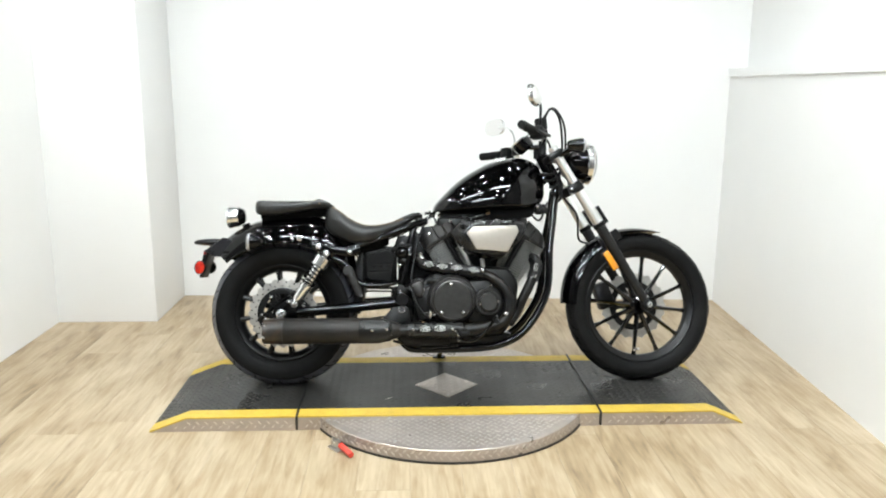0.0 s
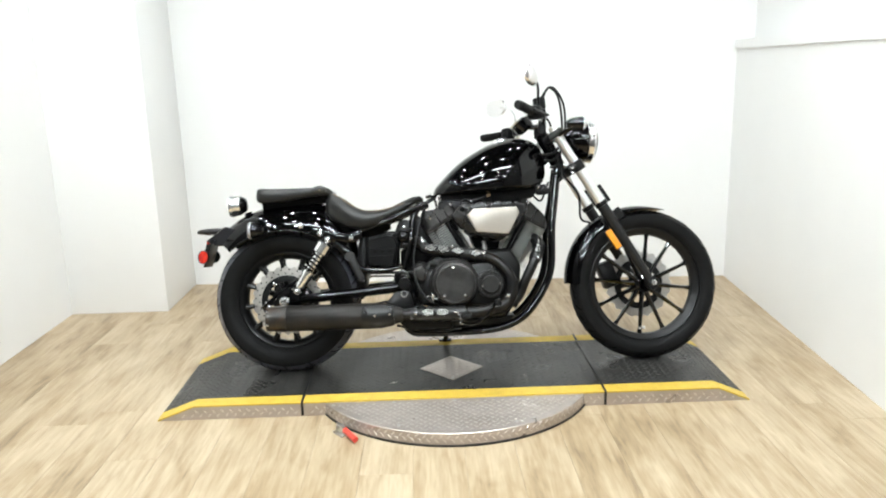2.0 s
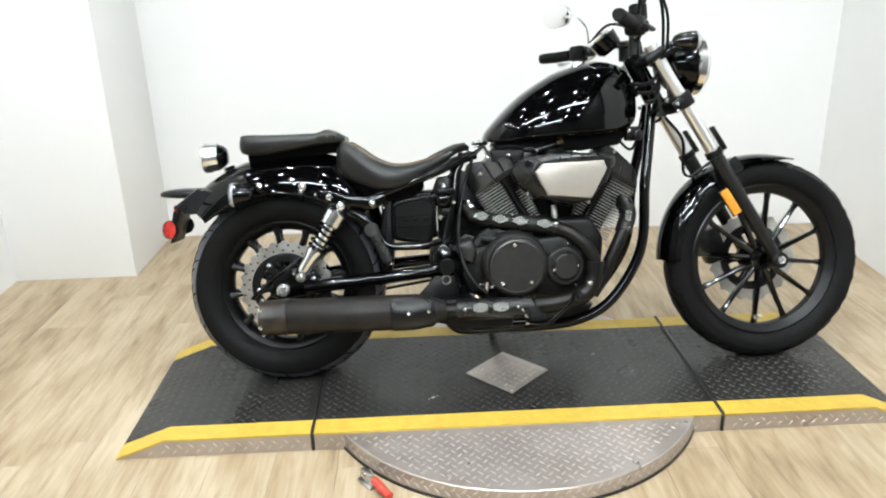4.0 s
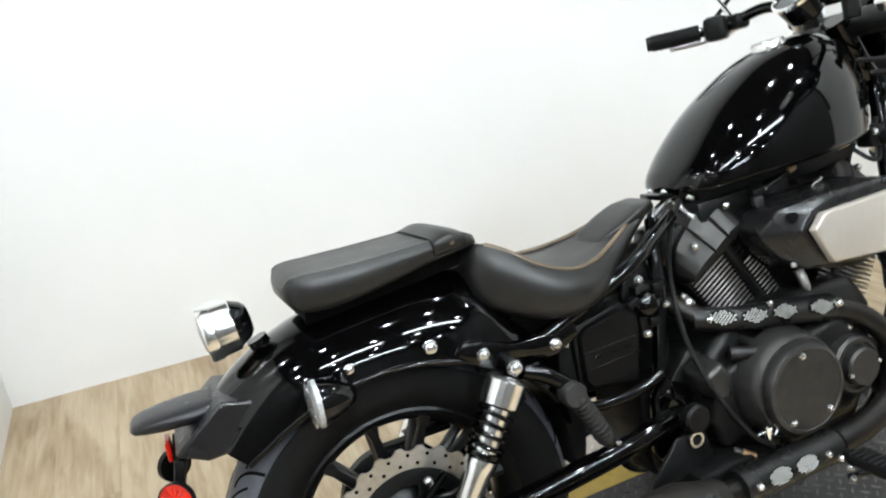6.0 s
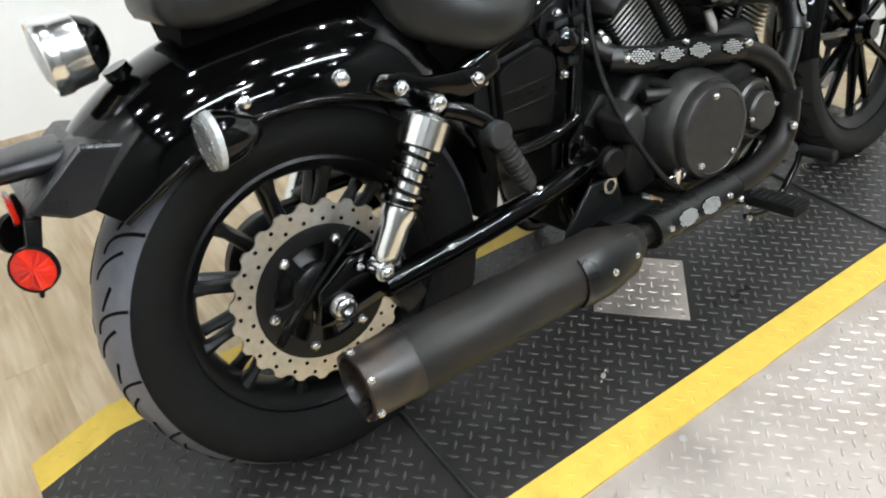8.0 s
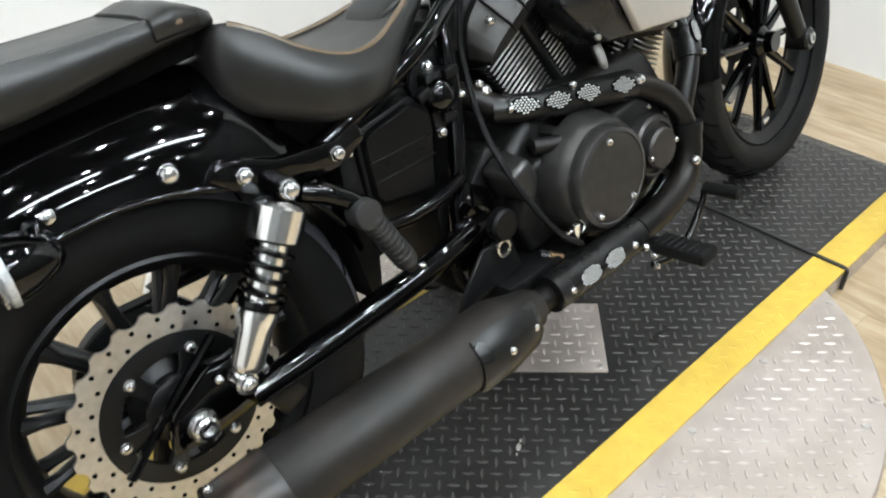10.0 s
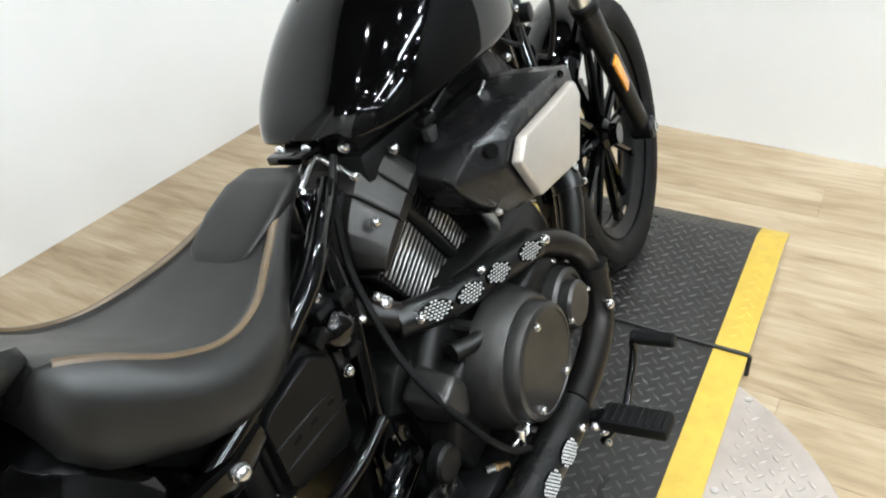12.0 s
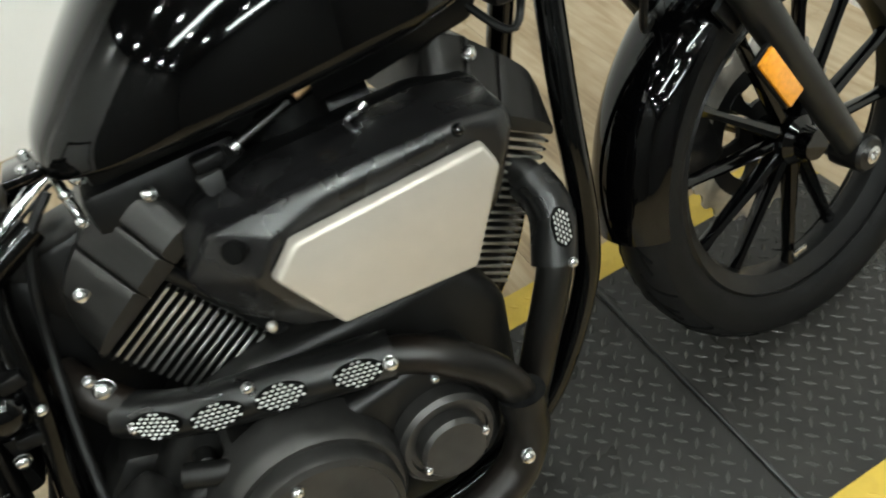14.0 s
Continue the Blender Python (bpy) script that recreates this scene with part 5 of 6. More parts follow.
rear_cyl, m_rear = cylinder((0.842, 0.33), -30, "rear_cylinder", "black finned rear cylinder")
front_cyl, m_front = cylinder((0.882, 0.33), 30, "front_cylinder", "black finned front cylinder")
bolt(rear_cyl, (0.624, -0.094, 0.641), 0.0078)
bolt(rear_cyl, (0.716, -0.082, 0.697), 0.0078, (-0.2, -0.8, 0.4))
bolt(front_cyl, (1.045, -0.088, 0.695), 0.0078, (0, -0.7, 0.7))
bolt(rear_cyl, (0.585, -0.09, 0.555), 0.007)
intake = part("intake", tube([(0.78, 0, 0.66), (0.86, 0, 0.67), (0.95, 0, 0.66)], 0.035, 14, 4), M_SATIN, bike, "black intake body between the cylinders")

part("valley_cover", prism([(0.815, 0.49), (0.912, 0.49), (0.945, 0.60), (0.78, 0.60)], -0.062, 0.062, 0.012), M_PLASTIC, intake, "black cover between the cylinders")

# air cleaner
ac_poly = [(0.724, 0.655), (0.745, 0.676), (0.815, 0.692), (0.975, 0.692), (1.040, 0.678), (1.042, 0.662), (1.012, 0.606), (0.955, 0.548), (0.90, 0.528), (0.786, 0.556), (0.750, 0.590), (0.724, 0.632)]
ac_face = [(0.713, -0.160, 0.644), (0.746, -0.188, 0.686), (0.82, -0.204, 0.696), (0.968, -0.209, 0.695), (1.020, -0.200, 0.684), (1.023, -0.200, 0.665), (0.993, -0.205, 0.606), (0.943, -0.203, 0.556), (0.895, -0.198, 0.543), (0.783, -0.188, 0.565), (0.743, -0.176, 0.594), (0.716, -0.162, 0.630)]
ac_mid = [(0.766, -0.209, 0.644), (0.790, -0.211, 0.672), (0.83, -0.212, 0.683), (0.975, -0.213, 0.685), (1.004, -0.210, 0.677), (1.006, -0.210, 0.655), (0.98, -0.212, 0.61), (0.94, -0.212, 0.562), (0.89, -0.211, 0.558), (0.812, -0.210, 0.571), (0.785, -0.209, 0.60), (0.769, -0.209, 0.630)]
ac_bm = loft([[Vector((x, -0.095, z)) for x, z in ac_poly], [Vector(p) for p in ac_face], [Vector(p) for p in ac_mid]])
bmesh.ops.recalc_face_normals(ac_bm, faces=ac_bm.faces)
bevelled(ac_bm, [e for e in ac_bm.edges if e.calc_length() > 0.012], 0.013, 4)
air = part("air_cleaner", ac_bm, M_AIR, bike, "satin black air cleaner cover", angle=50)
part("back_plate", prism(ac_poly, -0.062, -0.097, 0.008), M_PLASTIC, air)
sil_poly = [(0.774, 0.643), (0.801, 0.669), (0.982, 0.673), (0.993, 0.648), (0.946, 0.560), (0.812, 0.573)]
part("silver_panel", prism(sil_poly, -0.212, -0.2275, 0.004, seg=3, shrink=0.965), M_SILVER, air, "silver painted cover panel")
part("recess_hole", lathe([(0.0005, 0.0012), (0.0088, 0.0012), (0.0098, 0.0), (0.0098, -0.006), (0.0005, -0.006)], (0.757, -0.2005, 0.670), (-0.55, -1, 0.28), 20), M_GROOVE, air, "dark screw recess")
bolt(air, (0.758, -0.186, 0.580), 0.0052, mat=M_STEEL)
bolt(air, (0.94, -0.196, 0.548), 0.0052, mat=M_STEEL)
bolt(air, (0.966, -0.212, 0.688), 0.0062, (0, -0.8, 0.6), mat=M_FRAME)
part("breather", tube([(0.85, -0.10, 0.535), (0.852, -0.11, 0.50), (0.85, -0.10, 0.47)], 0.010, 10, 4), M_STEEL, air)


# exhaust
def insert(parent, c, along, out, a, b):
    """An oval perforated insert: a dark plate with bright lozenges."""
    c, along, out = Vector(c), Vector(along).normalized(), Vector(out).normalized()
    out = (out - along * out.dot(along)).normalized()
    up = out.cross(along)
    bm = bmesh.new()
    ring = [bm.verts.new(c + along * (a * math.cos(u)) + up * (b * math.sin(u)) + out * 0.0006) for u in np.linspace(0, 2 * math.pi, 29)[:-1]]
    low = [bm.verts.new(v.co - out * 0.004) for v in ring]
    bm.faces.new(ring)
    bridge(bm, ring, low)
    part("insert_plate", bm, M_GROOVE, parent)
    lm = bmesh.new()
    p = 0.0060
    for i in range(-6, 7):
        for j in range(-6, 7):
            u, v = i * p + (p / 2 if j % 2 else 0), j * p * 0.66
            if (u / (a - 0.0014)) ** 2 + (v / (b - 0.001)) ** 2 < 1:
                lozenge(lm, c + along * u + up * v + out * 0.0006, along, up, out, p * 0.43, p * 0.27, 0.0009)
    part("perforation", lm, M_MESH, parent, "bright perforated metal insert", kind="stuff")


UP = [(0.555, -0.045, 0.548), (0.575, -0.075, 0.535), (0.62, -0.112, 0.503), (0.72, -0.146, 0.489), (0.84, -0.166, 0.472), (0.90, -0.186, 0.444), (0.945, -0.196, 0.392), (0.957, -0.200, 0.325), (0.922, -0.206, 0.262), (0.84, -0.216, 0.243), (0.72, -0.222, 0.240), (0.58, -0.226, 0.240), (0.48, -0.230, 0.242)]
exhaust = part("exhaust_pipe", tube(UP, 0.0205, 16, 7), M_PIPE, bike, "black two-into-one exhaust pipe")
part("front_header", tube([(1.045, -0.035, 0.565), (1.072, -0.080, 0.540), (1.080, -0.118, 0.500), (1.057, -0.142, 0.445), (1.015, -0.150, 0.362), (0.992, -0.150, 0.310), (0.955, -0.165, 0.262)], 0.0205, 16, 6), M_PIPE, exhaust)
SH1 = [(0.592, -0.098, 0.510), (0.66, -0.134, 0.498), (0.75, -0.152, 0.487), (0.848, -0.168, 0.472)]
part("upper_heat_shield", tube(SH1, 0.0285, 18, 6, taper=(0.80, 0.92)), M_SHIELD, exhaust, "black heat shield with four perforated ovals")
sh1_path = smooth_path(SH1, 8)
for x in (0.632, 0.684, 0.744, 0.805):
    k = min(range(1, len(sh1_path) - 1), key=lambda q: abs(sh1_path[q].x - x))
    al = sh1_path[k + 1] - sh1_path[k - 1]
    o = Vector((-0.2, -0.92, 0.34))
    o = (o - al.normalized() * o.dot(al.normalized())).normalized()
    insert(exhaust, sh1_path[k] + o * 0.0282, al, o, 0.0250, 0.0130)
for p, r in (((0.592, -0.092, 0.540), 0.0118), ((0.604, -0.131, 0.512), 0.0072), ((0.712, -0.165, 0.517), 0.006), ((0.840, -0.196, 0.486), 0.0085)):
    bolt(exhaust, p, r, (-0.1, -0.95, 0.3))
part("front_heat_shield", tube([(1.075, -0.088, 0.535), (1.080, -0.118, 0.500), (1.059, -0.141, 0.449)], 0.0265, 16, 5), M_SHIELD, exhaust, "black heat shield on the front header")
insert(exhaust, (1.073, -0.1505, 0.498), (-0.012, -0.022, -0.045), (0.10, -0.9, 0.40), 0.022, 0.0115)
bolt(exhaust, (1.077, -0.118, 0.530), 0.006, (0, -0.8, 0.6))
bolt(exhaust, (1.068, -0.166, 0.461), 0.006, (0.1, -0.95, 0.2))
part("elbow_shield", tube([(0.955, -0.203, 0.355), (0.950, -0.206, 0.312), (0.918, -0.211, 0.268), (0.84, -0.220, 0.248), (0.765, -0.2245, 0.243)], 0.0250, 18, 6), M_PIPE, exhaust, "brown-black elbow shield")
bolt(exhaust, (0.933, -0.232, 0.308), 0.0088, (0.1, -0.95, 0.3))
part("elbow_clamp", tube([(0.957, -0.2015, 0.368), (0.956, -0.2025, 0.350)], 0.0275, 18, 2), M_SATIN, exhaust)
part("lower_heat_shield", tube([(0.755, -0.2255, 0.2425), (0.66, -0.228, 0.242), (0.53, -0.2315, 0.244)], 0.0315, 18, 4), M_SHIELD, exhaust, "black heat shield with two perforated ovals")
for x in (0.602, 0.662):
    o = Vector((-0.02, -0.95, 0.30)).normalized()
    insert(exhaust, Vector((x, -0.2295, 0.2425)) + o * 0.0315, (1, 0.02, 0), o, 0.0245, 0.0145)
bolt(exhaust, (0.553, -0.262, 0.250), 0.0062, (0, -0.97, 0.25))
bolt(exhaust, (0.713, -0.258, 0.250), 0.0062, (0, -0.97, 0.25))
mu0, mu1 = Vector((0.50, -0.231, 0.243)), Vector((-0.048, -0.236, 0.244))
ml = (mu1 - mu0).length
muffler = part("muffler", lathe([(0.026, 0), (0.032, 0.01), (0.042, 0.05), (0.0525, 0.085), (0.0525, ml - 0.078), (0.051, ml - 0.076), (0.0005, ml - 0.076)], mu0, mu1 - mu0, 48), M_EXHAUST, bike, "slip-on muffler in worn black ceramic")
part("end_cap", lathe([(0.040, ml - 0.080), (0.0520, ml - 0.079), (0.0545, ml - 0.076), (0.0545, ml - 0.068), (0.0530, ml - 0.064), (0.0505, ml - 0.006), (0.0515, ml - 0.002), (0.0505, ml + 0.003), (0.0440, ml + 0.004), (0.0425, ml), (0.0415, ml - 0.045), (0.026, ml - 0.05), (0.0255, ml - 0.072), (0.0005, ml - 0.073)], mu0, mu1 - mu0, 48), M_TIP, muffler, "heat-browned black end cap with an open outlet")
for k in range(6):
    a = 2 * math.pi * k / 6 + 0.4
    rad = Vector((0, math.cos(a), math.sin(a)))
    bolt(muffler, mu1 + Vector((0.004, 0, 0)) + rad * 0.0515, 0.0062, rad + Vector((-0.6, 0, 0)))
rings = []
for x in (0.335, 0.345, 0.40, 0.455, 0.465):
    tight = 0.004 if x in (0.335, 0.465) else 0.0
    rr = interp((0.335, 0.41, 0.465), (0.0605, 0.0600, 0.050), x) - tight
    outer, innerr = [], []
    for u in np.linspace(radians(128), radians(232), 13):
        outer.append(Vector((x, -0.2335 + rr * math.cos(u), 0.243 + rr * math.sin(u))))
        innerr.append(Vector((x, -0.2335 + (rr - 0.008) * math.cos(u), 0.243 + (rr - 0.008) * math.sin(u))))
    rings.append(outer + innerr[::-1])
part("muffler_shield", loft(rings), M_SHIELD, muffler, "curved black muffler clamp shield")
bolt(muffler, (0.388, -0.291, 0.250), 0.0068)
bolt(muffler, (0.446, -0.281, 0.252), 0.0065)

# foot controls
rpeg = part("rider_footpeg", box((0.752, -0.325, 0.241), (0.044, 0.10, 0.022), 0.006), M_RUBBER, bike, "ribbed black rubber rider footpeg")
for k in range(8):
    part("rib", box((0.752, -0.368 + 0.0122 * k, 0.2525), (0.036, 0.005, 0.003), 0.0012, seg=1), M_RUBBER, rpeg)
part("peg_bracket", tube([(0.752, -0.275, 0.24), (0.75, -0.22, 0.22), (0.75, -0.12, 0.20)], 0.012, 10, 4), M_SATIN, rpeg)
for x, y, z in ((0.747, -0.284, 0.242), (0.735, -0.280, 0.226), (0.726, -0.272, 0.243)):
    bolt(rpeg, (x, y, z), 0.0062, (-0.5, -0.7, 0.4))
pedal = part("brake_pedal", tube([(0.735, -0.275, 0.205), (0.80, -0.285, 0.205), (0.862, -0.288, 0.262), (0.872, -0.288, 0.287)], 0.0062, 10, 5), M_FRAME, bike, "thin black brake pedal with a rubber toe pad")
part("toe_pad", rod((0.882, -0.282, 0.288), (0.884, -0.350, 0.287), 0.0115, n=16, bev=0.003), M_RUBBER, pedal, "black rubber toe pad")
bolt(pedal, (0.735, -0.282, 0.205), 0.006)
bolt(pedal, (0.77, -0.262, 0.232), 0.005)
for s in (-1, 1):
    pa, pb = Vector((0.288, s * 0.168, 0.483)), Vector((0.331, s * 0.172, 0.388))
    pl = (pb - pa).length
    ribs = [(0.0005, 0.0), (0.0150, 0.0015)]
    for q in range(9):
        h = 0.010 + (pl - 0.02) * q / 9
        ribs += [(0.0172, h), (0.0172, h + 0.006), (0.0158, h + 0.0075), (0.0158, h + 0.0085)]
    ribs += [(0.0165, pl - 0.006), (0.0140, pl), (0.0005, pl)]
    pp = part("passenger_footpeg", lathe(ribs, pa, pb - pa, 20), M_PEG, bike, "folded black ribbed rubber passenger footpeg", angle=50)
    part("peg_cap", lathe([(0.001, -0.016), (0.0205, -0.015), (0.0215, -0.010), (0.0215, 0.012), (0.0195, 0.0155), (0.0005, 0.017)], pa + Vector((-0.004, 0, 0.004)), (0, s, 0), 24), M_PEG, pp, "round rubber peg end")
    part("peg_tip", rod(pb, pb + (pb - pa).normalized() * 0.012, 0.0085, n=12, bev=0.0015), M_PEGARM, pp)
    arm_rings = []
    for x, y, z, h, d in ((0.216, 0.143, 0.542, 0.013, 0.009), (0.245, 0.150, 0.530, 0.015, 0.011), (0.270, 0.157, 0.512, 0.014, 0.011), (0.290, 0.160, 0.494, 0.014, 0.011), (0.296, 0.160, 0.487, 0.012, 0.010)):
        arm_rings.append([Vector((x + 0.5 * h * math.sin(u), s * (y + d * math.cos(u)), z + 0.85 * h * math.sin(u))) for u in np.linspace(0, 2 * math.pi, 17)[:-1]])
    part("peg_arm", loft(arm_rings), M_FRAME, pp, "gloss black peg arm", angle=50)
    bolt(pp, pb + Vector((0.010, s * 0.016, -0.004)), 0.005, (0.3, s, -0.4))
stand = part("side_stand", tube([(0.70, 0.12, 0.17), (0.69, 0.20, 0.12), (0.68, 0.275, 0.072)], 0.012, 10, 5), M_FRAME, bike, "black side stand")
part("stand_foot", box((0.68, 0.285, 0.070), (0.06, 0.035, 0.008), 0.003, Matrix.Rotation(radians(LEAN), 4, "X")), M_FRAME, stand)
lpeg = part("left_footpeg", box((0.752, 0.31, 0.25), (0.05, 0.115, 0.022), 0.006), M_RUBBER, bike, "ribbed black rubber rider footpeg")
part("peg_bracket", tube([(0.752, 0.26, 0.245), (0.75, 0.20, 0.22), (0.75, 0.11, 0.20)], 0.012, 10, 4), M_SATIN, lpeg)
part("linkage", tube([(0.47, -0.13, 0.19), (0.60, -0.16, 0.165), (0.74, -0.18, 0.175)], 0.006, 8, 5), M_SATIN, bike, "thin black brake linkage")

# cables and hoses
cable = part("clutch_cable", tube([(0.64, -0.05, 0.725), (0.612, -0.06, 0.70), (0.592, -0.066, 0.66), (0.572, -0.078, 0.595), (0.552, -0.12, 0.498), (0.549, -0.165, 0.43), (0.562, -0.205, 0.365), (0.592, -0.22, 0.315), (0.625, -0.224, 0.288)], 0.0052, 8, 8), M_PLASTIC, bike, "black control cable with a chrome end")
part("cable_end", rod((0.626, -0.216, 0.322), (0.622, -0.212, 0.288), 0.0078, n=14, bev=0.0015), M_CHROME, cable, "bright cable adjuster")
part("spring_hook", tube([(0.602, -0.208, 0.300), (0.600, -0.214, 0.310), (0.610, -0.218, 0.314), (0.622, -0.216, 0.308), (0.636, -0.218, 0.303), (0.648, -0.214, 0.310), (0.646, -0.208, 0.318)], 0.0022, 8, 5), M_BOLT, cable, "bright wire spring hook")
switch = part("brass_switch", rod((0.592, -0.180, 0.270), (0.612, -0.188, 0.258), 0.0075, n=14, bev=0.001), M_COPPER, bike, "small brass brake switch")
for k in range(4):
    p_k = Vector((0.590, -0.1795, 0.2712)) + Vector((-0.0036, 0.0014, 0.0022)) * k
    part("coil", lathe([(0.0052, -0.0012), (0.0066, 0), (0.0052, 0.0012)], p_k, (0.020, -0.008, -0.012), 14), M_BOLT, switch)
for pts, r in ((((1.06, -0.05, 0.74), (1.10, -0.09, 0.70), (1.14, -0.06, 0.78)), 0.0045),):
    part("hose", tube(pts, r, 8, 6), M_PLASTIC, bike, "black rubber hose")
ign = part("ignition_switch", box((1.105, -0.075, 0.748), (0.045, 0.04, 0.045), 0.008), M_PLASTIC, bike, "black ignition switch housing")
bolt(ign, (1.09, -0.097, 0.758), 0.007)
part("lock", lathe([(0.016, 0), (0.016, 0.018), (0.012, 0.02), (0.001, 0.02)], (1.118, -0.09, 0.742), (0.2, -1, 0), 20), M_SATIN, ign)
seatclamp = part("tank_mount_rod", rod((0.586, -0.022, 0.700), (0.648, -0.012, 0.728), 0.0085, n=14, bev=0.0015), M_CHROME, bike, "bright mounting rod under the tank")
part("cross_bolt", rod((0.646, -0.012, 0.726), (0.653, -0.058, 0.690), 0.0052, n=12), M_CHROME, seatclamp)
bolt(seatclamp, (0.668, -0.046, 0.724), 0.0085, (-0.3, -0.8, 0.5))
bolt(seatclamp, (0.650, -0.036, 0.710), 0.0065, (-0.3, -0.8, 0.5))
bolt(seatclamp, (0.653, -0.060, 0.690), 0.0065, (-0.3, -0.8, 0.5))
bolt(seatclamp, (0.586, -0.032, 0.702), 0.0075, (-0.3, -0.8, 0.5))
fuel_rail = part("fuel_rail", tube([(0.801, -0.088, 0.707), (0.83, -0.088, 0.715), (0.862, -0.087, 0.725)], 0.0052, 10, 4), M_PEGARM, bike, "bright metal fuel line under the tank")
part("fitting", rod((0.797, -0.089, 0.706), (0.806, -0.088, 0.7085), 0.0075, n=12, bev=0.001), M_BOLT, fuel_rail)
part("fitting", rod((0.868, -0.088, 0.727), (0.885, -0.088, 0.733), 0.006, n=12, bev=0.001), M_COPPER, fuel_rail)
sensor = part("sensor", prism([(0.758, 0.702), (0.782, 0.702), (0.780, 0.684), (0.770, 0.674), (0.760, 0.684)], -0.098, -0.112, 0.003), M_PEG, bike, "grey plastic sensor plug under the tank")
part("sensor_cap", box((0.775, -0.100, 0.710), (0.03, 0.02, 0.014), 0.004), M_PLASTIC, sensor)
clip = part("hose_clip", tube([(0.897, -0.112, 0.690), (0.905, -0.118, 0.700), (0.916, -0.112, 0.698), (0.914, -0.108, 0.688), (0.902, -0.108, 0.684)], 0.0028, 8, 4), M_BOLT, bike, "bright wire hose clip")
part("clip_screw", rod((0.910, -0.112, 0.696), (0.924, -0.110, 0.702), 0.0042, n=10), M_BOLT, clip)

# fork, lamps and bars (all turn with the steering)
def st_part(*a, **k):
    ob = part(*a, **k)
    if ob.parent is bike:
        steered(ob)
    return ob


def on_axis(t, y=0.0, off=0.0):
    """A point along the fork line, t metres down from the top."""
    n = Vector((-AXIS.z, 0, AXIS.x))
    return HEAD_TOP + AXIS * t + Vector((0, y, 0)) + n * off


FL = (HEAD_LOW - HEAD_TOP).length
for s in (-1, 1):
    y = s * 0.102
    leg = st_part("fork_leg", lathe([(0.0225, 0), (0.0235, 0.012), (0.0235, 0.03), (0.0230, 0.12), (0.0215, 0.17), (0.0195, FL - 0.385), (0.0195, FL - 0.365), (0.02, FL - 0.355)], on_axis(0.368, y), AXIS, 24), M_LEG, bike, "black lower fork leg")
    part("fork_tube", lathe([(0.0205, -0.03), (0.0205, 0.40)], on_axis(0.0, y), AXIS, 28), M_FORK, leg, "polished chrome fork tube")
    part("dust_seal", lathe([(0.021, 0.352), (0.027, 0.354), (0.028, 0.372), (0.021, 0.374)], on_axis(0, y), AXIS, 24), M_PLASTIC, leg)
    part("axle_lug", lathe([(0.024, 0), (0.026, 0.01), (0.026, 0.045), (0.022, 0.05)], on_axis(FL + 0.005, s * 0.078), (0, s, 0), 24), M_SATIN, leg)
    part("axle_end", lathe([(0.0125, 0), (0.0125, 0.006), (0.0075, 0.007), (0.007, 0.002), (0.0005, 0.002)], on_axis(FL + 0.003, s * 0.127), (0, s, 0), 20), M_BOLT, leg, "bright axle end")
    part("leg_spine", box(on_axis(0.33, s * 0.102, 0.036), (0.014, 0.022, 0.085), 0.005, Matrix.Rotation(radians(-32.2), 4, "Y")), M_SATIN, leg)
    if s > 0:
        continue
    part("reflector_base", box(on_axis(0.515, s * 0.128, -0.046), (0.033, 0.008, 0.094), 0.003, Matrix.Rotation(radians(-32.2), 4, "Y")), M_PLASTIC, leg)
    part("side_reflector", box(on_axis(0.515, s * 0.134, -0.046), (0.028, 0.007, 0.088), 0.003, Matrix.Rotation(radians(-32.2), 4, "Y")), M_AMBER, leg, "rectangular amber reflector")
clampb = bmesh.new()
box(on_axis(0.170, 0, -0.012), (0.075, 0.265, 0.042), 0.012, Matrix.Rotation(radians(-32.2), 4, "Y"), clampb)
box(on_axis(0.005, 0, -0.010), (0.075, 0.262, 0.032), 0.012, Matrix.Rotation(radians(-32.2), 4, "Y"), clampb)
clamp_part = st_part("triple_clamp", clampb, M_SATIN, bike, "black triple clamps")
for s in (-1, 1):
    part("clamp_collar", lathe([(0.021, 0.148), (0.031, 0.15), (0.031, 0.192), (0.021, 0.194)], on_axis(0, s * 0.102), AXIS, 24), M_SATIN, clamp_part)
    bolt(clamp_part, on_axis(0.165, s * 0.128, -0.03), 0.007, (0, s, 0))
    bolt(clamp_part, on_axis(0.185, s * 0.128, -0.04), 0.007, (0, s, 0))
    bolt(clamp_part, on_axis(0.14, s * 0.118, -0.05), 0.007, (0, s, 0))

hl_c = Vector((1.290, 0, 0.960))
hd = Vector((1, 0, -0.06)).normalized()
hl = st_part("headlight", lathe([(0.02, -0.085), (0.05, -0.075), (0.075, -0.045), (0.085, -0.01), (0.087, 0.03)], hl_c, hd, 40), M_PAINT, bike, "round black headlight with a chrome rim")
part("rim", lathe([(0.087, 0.026), (0.0925, 0.030), (0.0925, 0.052), (0.086, 0.060), (0.080, 0.056)], hl_c, hd, 40, cap=False), M_CHROME, hl, "chrome headlight rim")
part("glass", lathe([(0.082, 0.050), (0.076, 0.066), (0.045, 0.080), (0.0005, 0.086)], hl_c, hd, 40), M_LENS, hl, "clear domed headlight glass")
part("reflector", lathe([(0.0005, 0.034), (0.04, 0.036), (0.066, 0.042), (0.079, 0.051)], hl_c, hd, 40), M_CHROME, hl, "bright headlight reflector")
part("bracket", box((1.275, 0, 0.868), (0.05, 0.05, 0.05), 0.008), M_SATIN, hl)
